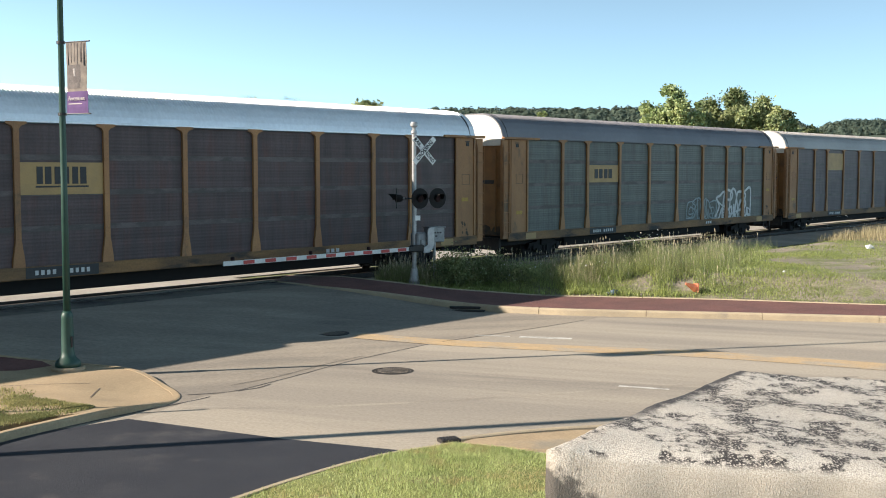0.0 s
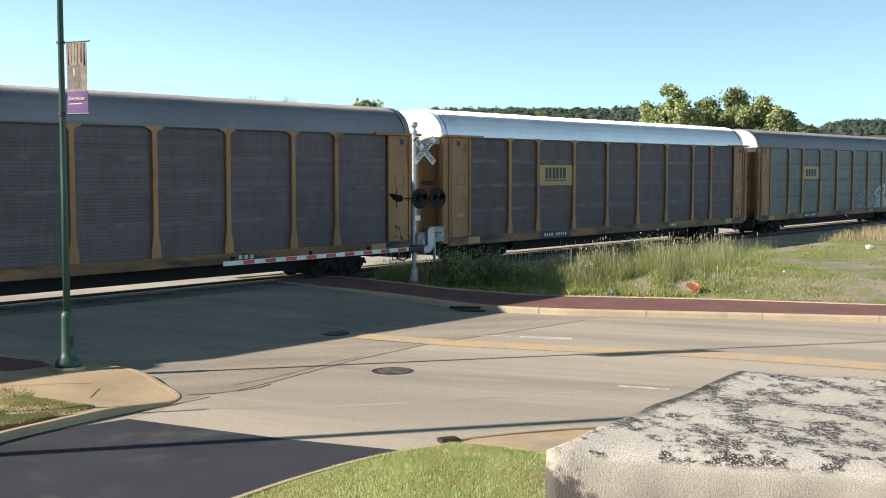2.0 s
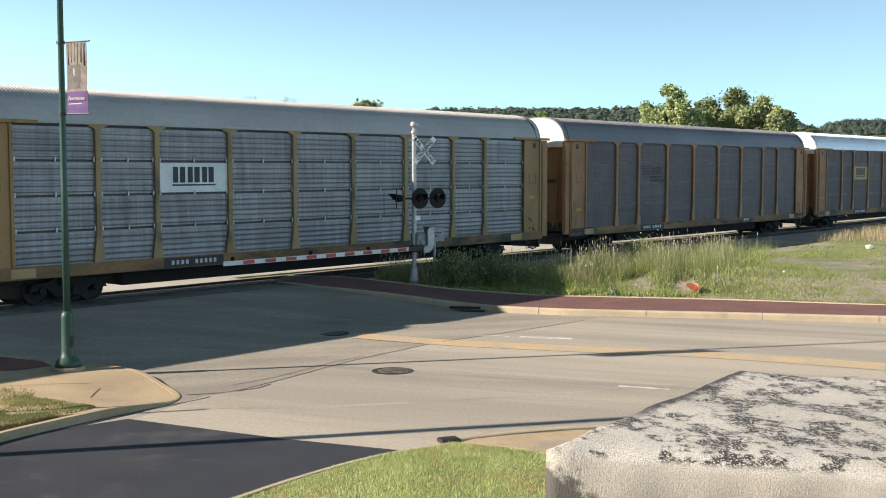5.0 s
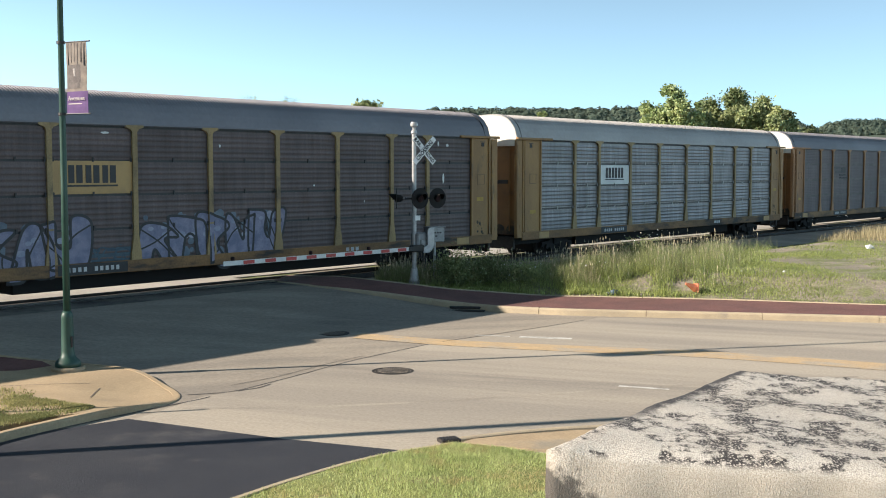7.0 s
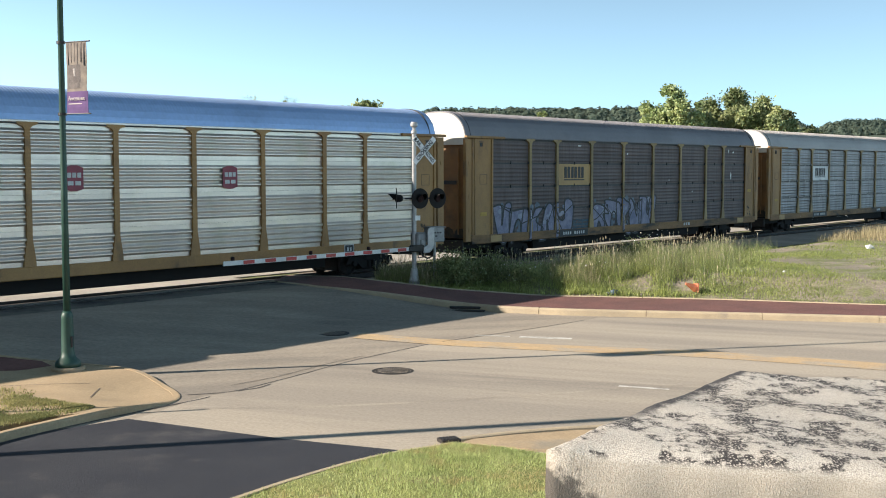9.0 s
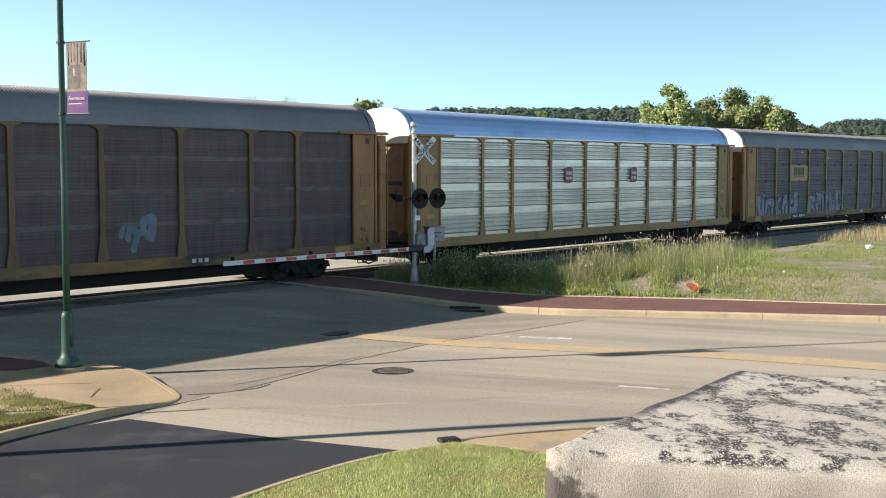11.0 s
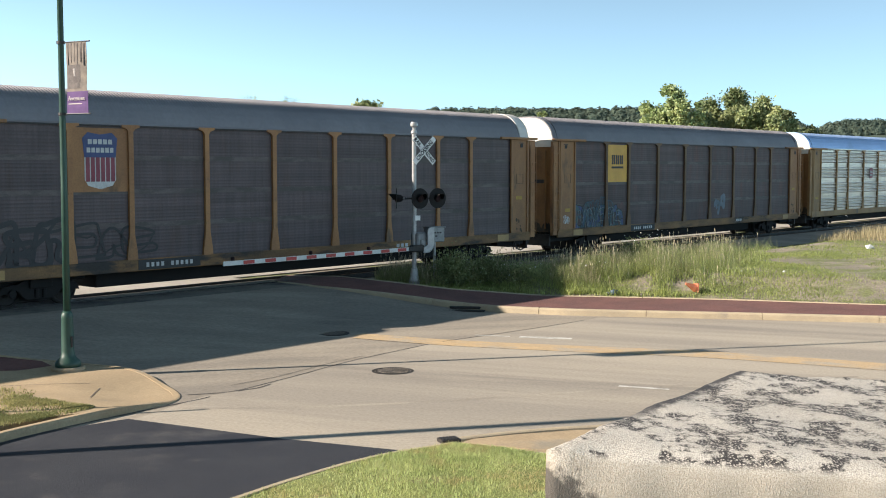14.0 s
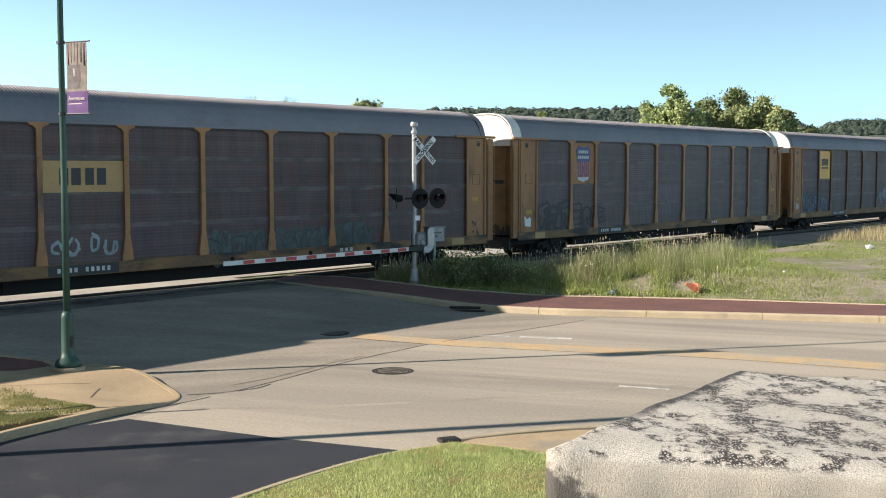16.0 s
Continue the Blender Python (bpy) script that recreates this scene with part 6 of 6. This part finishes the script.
TALL = between(BACK_IN, FIELD_FAR, 30000, 8, field_height, -0.01, weed_density)
blades("tall_weeds", TALL, 0.74, 0.0095, M["weed"], "tall rank roadside grass gone to seed", 0.6, 8)
blades("leafy_weeds", between(BACK_IN, FIELD_FAR, 34000, 18, field_height, -0.01, lambda x, y: weed_density(x, y, 0.35)), 0.26, 0.030, M["weed_low"], "leafy green roadside weeds", 1.0, 18)
blades("low_grass", between(BACK_IN, FIELD_FAR, 110000, 9, field_height, -0.01, low_density), 0.10, 0.016, M["weed_low"], "patchy low grass on bare soil", 1.0, 9)


def leaf_quads(c, size, rs):
    n = len(c)
    d = rs.normal(0, 1, (n, 3))
    d /= np.linalg.norm(d, axis=1)[:, None]
    e = np.cross(d, rs.normal(0, 1, (n, 3)))
    e /= np.linalg.norm(e, axis=1)[:, None] + 1e-9
    s = size * rs.uniform(0.6, 1.3, (n, 1))
    v = np.stack([c - d * s, c + e * s * 0.55, c + d * s, c - e * s * 0.55], 1).reshape(-1, 3)
    return v.tolist(), [(i, i + 1, i + 2, i + 3) for i in range(0, 4 * n, 4)]


def loose_leaves(name, spots, n, top, size, material, label, seed, floor=0.0):
    """Small leaves scattered through the height of the growth, as one mesh."""
    rs = np.random.RandomState(seed)
    s = np.array(spots)[rs.randint(0, len(spots), n)]
    c = s[:, :3] + rs.normal(0, 0.07, (n, 3)) * (1, 1, 0)
    c[:, 2] = s[:, 2] + s[:, 3] * (floor + (top - floor) * rs.uniform(0, 1, n) ** (1.3 if floor == 0 else 0.8))
    v, f = leaf_quads(c, size, rs)
    tagged(from_arrays(name, v, f, material), label, "weeds", kind="stuff")


loose_leaves("weed_leaves", TALL, 36000, 0.42, 0.032, M["weed_low"], "small green leaves of the roadside weeds", 71)


def seed_heads():
    """Narrow upright seed heads over the tall grass."""
    rs = np.random.RandomState(72)
    s = np.array(TALL)[rs.randint(0, len(TALL), 1500)]
    h = rs.uniform(0.65, 1.18, len(s)) * s[:, 3]
    v, f = [], []
    for k, (x, y, z, w) in enumerate(s.tolist()):
        lx, ly, a = rs.normal(0, 0.05), rs.normal(0, 0.05), rs.uniform(0, math.pi)
        cx, cy = 0.008 * math.cos(a), 0.008 * math.sin(a)
        top = z + h[k]
        b = len(v)
        v += [(x - cx * 0.2, y - cy * 0.2, z), (x + cx * 0.2, y + cy * 0.2, z), (x + lx + cx * 0.3, y + ly + cy * 0.3, top - 0.12), (x + lx - cx * 0.3, y + ly - cy * 0.3, top - 0.12),
              (x + lx + cx * 1.6, y + ly + cy * 1.6, top - 0.06), (x + lx * 1.2, y + ly * 1.2, top + 0.03), (x + lx - cx * 1.6, y + ly - cy * 1.6, top - 0.06)]
        f += [(b, b + 1, b + 2, b + 3), (b + 3, b + 2, b + 4, b + 5, b + 6)]
    tagged(from_arrays("seed_heads", v, f, M["seed"]), "straw-coloured seed heads over the tall grass", "grass", kind="stuff")


blades("dry_grass", between(BACK_IN, FIELD_FAR, 7000, 10, field_height, -0.01, dry_density), 0.55, 0.02, M["dry"], "straw-coloured dry grass by the track", 0.4, 10)


seed_heads()


def bush(name, x, y, z, r, h, n, seed, label, size=0.046):
    rs = np.random.RandomState(seed)
    c = rs.normal(0, 0.42, (n, 3)) * (r, r, h * 0.5)
    c[:, 2] = np.abs(c[:, 2] + h * 0.3)
    v, f = leaf_quads(c + (x, y, z), size, rs)
    ob = from_arrays(name, v, f, M["bush_leaf"])
    tagged(ob, label, "bush")


bush("bush", 0.35, 39.75, 0.55, 0.75, 1.45, 3600, 61, "leafy dark green weed clump by the signal")
bush("bush", 1.6, 40.3, 0.6, 0.95, 1.2, 3800, 62, "leafy green weed clump behind the pavement")
bush("bush", 2.9, 40.3, 0.6, 0.85, 0.8, 2200, 63, "leafy green weed clump behind the pavement")
bush("bush", 8.0, 45.6, 0.95, 0.9, 1.0, 2600, 64, "flowering weed clump on the bank", 0.045)


def flowers():
    """White flower heads scattered over the weeds."""
    rs = np.random.RandomState(7)
    c = []
    for x, y, z, r, h, k in ((1.6, 39.6, 0.7, 1.6, 0.9, 26), (8.2, 45.4, 1.2, 1.0, 0.9, 40), (22.0, 62.0, 1.1, 2.2, 0.9, 40), (5.0, 40.5, 0.9, 2.5, 0.5, 20)):
        c += [(x + rs.normal(0, r * 0.5), y + rs.normal(0, r * 0.3), z + rs.uniform(0, h)) for _ in range(k)]
    v, f = leaf_quads(np.array(c), 0.032, rs)
    tagged(from_arrays("flower_heads", v, f, M["white_sheet"]), "small white flower heads among the weeds", "flowers", kind="stuff")


flowers()


def tree(x, y, z, height, spread, n, seed, label, leaf="leaf_sun", size=0.32, taper=0.75, clumps=46, low=0.25):
    """Tapered trunk, limbs, and a crown of leaf clumps with gaps."""
    rs = np.random.RandomState(seed)
    rnd = random.Random(seed)
    ob = thing("tree", pose(x, y, z), label, "tree", "trees behind the track")
    bm = rod(bmesh.new(), (0, 0, -0.2), (0, 0, height * 0.55), height * 0.022, height * 0.012, 10)
    tips = []
    # leaders: a tall one in the middle and lower ones round it
    leaders = [(0.0, 0.0, 1.0, 0.9)]
    for k in range(5):
        a, r = k * 1.257 + rnd.uniform(-0.4, 0.4), rnd.uniform(0.32, 0.58)
        leaders.append((spread * r * math.cos(a), spread * r * math.sin(a), rnd.uniform(0.76, 0.95), 0.62))
    for k in range(clumps):
        lx, ly, top, wide = leaders[(0, 1, 2, 0, 3, 4, 0, 5)[k % 8]]
        t = low + (1 - low) * rnd.random() ** 0.85
        r = spread * wide * (1 - t) ** taper * min(1.0, 0.45 + 2.2 * (t - low)) * rnd.uniform(0.2, 1.12) + 0.1
        a = rnd.uniform(0, 2 * math.pi)
        p = Vector((lx + r * math.cos(a), ly + r * math.sin(a), height * t * 0.96 * top))
        tips.append((p, spread * (0.10 + 0.10 * (1 - t)) * rnd.uniform(0.6, 1.3)))
        if k % 3 == 0:
            rod(bm, (0, 0, height * min(0.5, t * 0.6)), p, height * 0.006, height * 0.0015, 6)
    part("trunk", bm, M["bark"], ob)
    per = n // clumps
    c = np.concatenate([np.array(p) + rs.normal(0, 0.48, (per, 3)) * (s, s, s * 0.85) for p, s in tips])
    v, f = leaf_quads(c, size, rs)
    me = bpy.data.meshes.new("crown")
    me.from_pydata(v, [], f)
    put("crown", me, M[leaf], ob)


def spot(px, depth):
    return (px - 784) / 2030 * depth


tree(spot(1186, 112), 112, 0.3, 12.6, 5.0, 48000, 21, "full green tree with a pointed crown", size=0.17, taper=0.58, clumps=170)
tree(spot(1300, 116), 116, 0.3, 12.4, 6.6, 48000, 22, "broad green tree in summer leaf", size=0.16, taper=0.8, clumps=130)
tree(spot(1250, 120), 120, 0.3, 10.4, 5.2, 20000, 23, "low green tree between two larger ones", size=0.18, taper=0.6, clumps=80)
tree(spot(1347, 114), 114, 0.3, 11.3, 5.8, 38000, 24, "yellow-green tree in summer leaf", size=0.16, taper=0.7, clumps=100)
tree(spot(1388, 122), 122, 0.3, 10.4, 5.0, 16000, 25, "dark green tree at the end of a group", leaf="leaf_dark", size=0.18, taper=0.62, clumps=80)
tree(spot(655, 96), 96, 0.3, 10.1, 5.0, 8000, 26, "green tree top rising over the train", size=0.2, taper=0.42, clumps=60)
tree(spot(690, 104), 104, 0.3, 9.9, 5.0, 7000, 27, "green tree top rising over the train", size=0.2, taper=0.42)
tree(spot(957, 118), 118, 0.3, 10.35, 3.2, 9000, 28, "young yellow-green tree in leaf", size=0.2, taper=0.42)
tree(spot(446, 84), 84, 0.3, 9.95, 3.0, 5000, 29, "sparse tree with bare twig ends", size=0.06, taper=0.4, clumps=150)
tree(spot(508, 86), 86, 0.3, 9.9, 3.2, 5000, 30, "sparse tree with bare twig ends", size=0.06, taper=0.4, clumps=150)


def hill(name, rows, depth, label, seed, radius=3.0, per=0.9):
    """A wooded ridge: a sloping body covered with small crowns. rows: bearing, height."""
    rnd = random.Random(seed)
    xs = [r[0] for r in rows]
    zs = [r[1] for r in rows]
    v, f = [], []
    n = 80
    X = np.linspace(xs[0], xs[-1], n)
    Z = np.interp(X, xs, zs)
    for i in range(n):
        for dy, k in ((-160, -0.02), (-80, 0.55), (0, 0.92), (120, 0.7)):
            v.append((X[i], depth + dy, 0.3 + Z[i] * k))
    f = [(i * 4 + k, i * 4 + k + 1, i * 4 + k + 5, i * 4 + k + 4) for i in range(n - 1) for k in range(3)]
    rs = np.random.RandomState(seed)
    crowns = []
    for i in range(int((xs[-1] - xs[0]) / per) * 4):
        x = rnd.uniform(xs[0], xs[-1])
        t = rnd.choice((0, 0, 0.05, 0.12, 0.2, 0.3))
        z = float(np.interp(x, xs, zs))
        r = radius * rnd.uniform(0.6, 1.3)
        crowns.append((x, depth - 160 * t, 0.3 + z * (0.93 - 0.7 * t) - r * 0.2, r, rnd.uniform(0.9, 1.5)))
    for x, y, z, r, tall in crowns:
        n = 110
        d = rs.normal(0, 1, (n, 3))
        d /= np.linalg.norm(d, axis=1)[:, None]
        d *= rs.uniform(0.72, 1.05, (n, 1))
        e = np.cross(d, rs.normal(0, 1, (n, 3)))
        e /= np.linalg.norm(e, axis=1)[:, None]
        g = np.cross(d, e) + rs.normal(0, 0.25, (n, 3))
        c = np.array((x, y, z)) + d * (r, r, r * tall)
        b = len(v)
        v += np.stack([c - e * r * 0.26, c + g * r * 0.26, c + e * r * 0.26, c - g * r * 0.26], 1).reshape(-1, 3).tolist()
        f += [[q, q + 1, q + 2, q + 3] for q in range(b, b + 4 * n, 4)]
    ob = from_arrays(name, v, f, M["hazed_far_wood"])
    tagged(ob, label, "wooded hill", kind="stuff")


D = 760
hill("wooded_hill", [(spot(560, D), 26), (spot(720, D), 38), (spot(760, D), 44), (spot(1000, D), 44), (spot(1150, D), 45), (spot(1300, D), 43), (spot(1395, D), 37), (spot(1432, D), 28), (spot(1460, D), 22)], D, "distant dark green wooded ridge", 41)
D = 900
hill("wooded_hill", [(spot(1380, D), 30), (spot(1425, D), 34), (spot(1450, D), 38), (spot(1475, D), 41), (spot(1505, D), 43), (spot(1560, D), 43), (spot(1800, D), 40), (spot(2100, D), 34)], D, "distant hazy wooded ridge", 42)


def yard_post(px, depth, top, label):
    x = spot(px, depth)
    post = thing("signal_post", pose(x, depth, 0.3), label, "post")
    part("pole", rod(bmesh.new(), (0, 0, 0), (0, 0, top), 0.09, 0.06, 8), M["galv"], post)
    part("head", boxed(0, 0, top, 0.3, 0.2, 0.35, 0.03), M["galv"], post)


yard_post(1525, 130, 7.6, "thin grey post far beyond the track")


def cone_litter():
    """A crushed traffic cone lying in the weeds."""
    cone = thing("traffic_cone", pose(8.5, 38.5, field_height(8.5, 38.5) + 0.02, 0, 0, 20), "toppled faded orange traffic cone in the weeds", "traffic cone")
    part("body", lathe(bmesh.new(), ((0.14, -0.03), (0.13, 0.03), (0.11, 0.09), (0.055, 0.32), (0.038, 0.40)), 18, pose(0, 0, 0.16, 0, -66, 0)), M["orange"], cone)
    part("base_plate", boxed(0.05, 0, 0.165, 0.05, 0.30, 0.30, 0.015), M["orange"], cone)


cone_litter()


def litter(x, y, s, m, label, seed):
    bm = bmesh.new()
    bmesh.ops.create_icosphere(bm, subdivisions=2, radius=s)
    for v in bm.verts:
        v.co *= 1 + 0.5 * noise.noise(v.co * 6 / s * 0.2 + Vector((seed, 0, 0)))
        v.co.z *= 0.7
    ob = part("litter", bm, M[m], None, m=pose(x, y, field_height(x, y) + s * 0.5))
    tagged(ob, label, "litter")


litter(5.8, 38.75, 0.15, "spray_teal", "crumpled teal plastic bag in the grass", 1)
litter(5.6, 38.85, 0.06, "plate_white", "small pale plastic scrap in the grass", 2)
litter(19.5, 52.3, 0.18, "white_sheet", "round white plastic litter in the grass", 3)
litter(10.6, 40.6, 0.06, "white_sheet", "small white litter scrap", 4)
litter(12.0, 40.2, 0.06, "white_sheet", "small white litter scrap", 5)


def utility_pole(x, y, h, r, label):
    pole = thing("utility_pole", pose(x, y, 0.0), label, "utility pole")
    part("shaft", rod(bmesh.new(), (0, 0, -0.3), (0, 0, h), r, r * 0.8, 14), M["bark"], pole)


# out of view: their long shadows cross the drive and the island
utility_pole(-13.2, 16.15, 13.0, 0.15, "brown wooden utility pole beside the side entry")


def sign_post(x, y, h, label):
    post = thing("sign_post", pose(x, y, 0.0), label, "post")
    part("shaft", rod(bmesh.new(), (0, 0, -0.3), (0, 0, h), 0.05, 0.045, 10), M["galv_dull"], post)


sign_post(-11.0, 19.5, 3.25, "thin grey metal post on the corner island")


# ---- movement ----
def car_rows(index):
    rows = []
    for k in range(17):
        t = float(k)
        u = PITCH * (travel(t) + 1.693 - index) - 24.53
        p = at_track(u, 0, DECK)
        rows.append((t, pose(p.x, p.y, p.z, 0, 0, TURN)))
    return rows


def motions():
    for index, car in TRAIN.items():
        walk(car, car_rows(index))
    # wheels roll on the rails: short steps keep each step under a quarter turn
    for wheel in WHEELS:
        home = wheel.matrix_basis.translation.copy()
        rows = []
        for k in range(int(16 * FPS) + 1):
            t = k / FPS
            rows.append((t, pose(*home, 0, math.degrees(PITCH * travel(t) / 0.42) % 360.0, 0)))
        walk(wheel, rows)


motions()
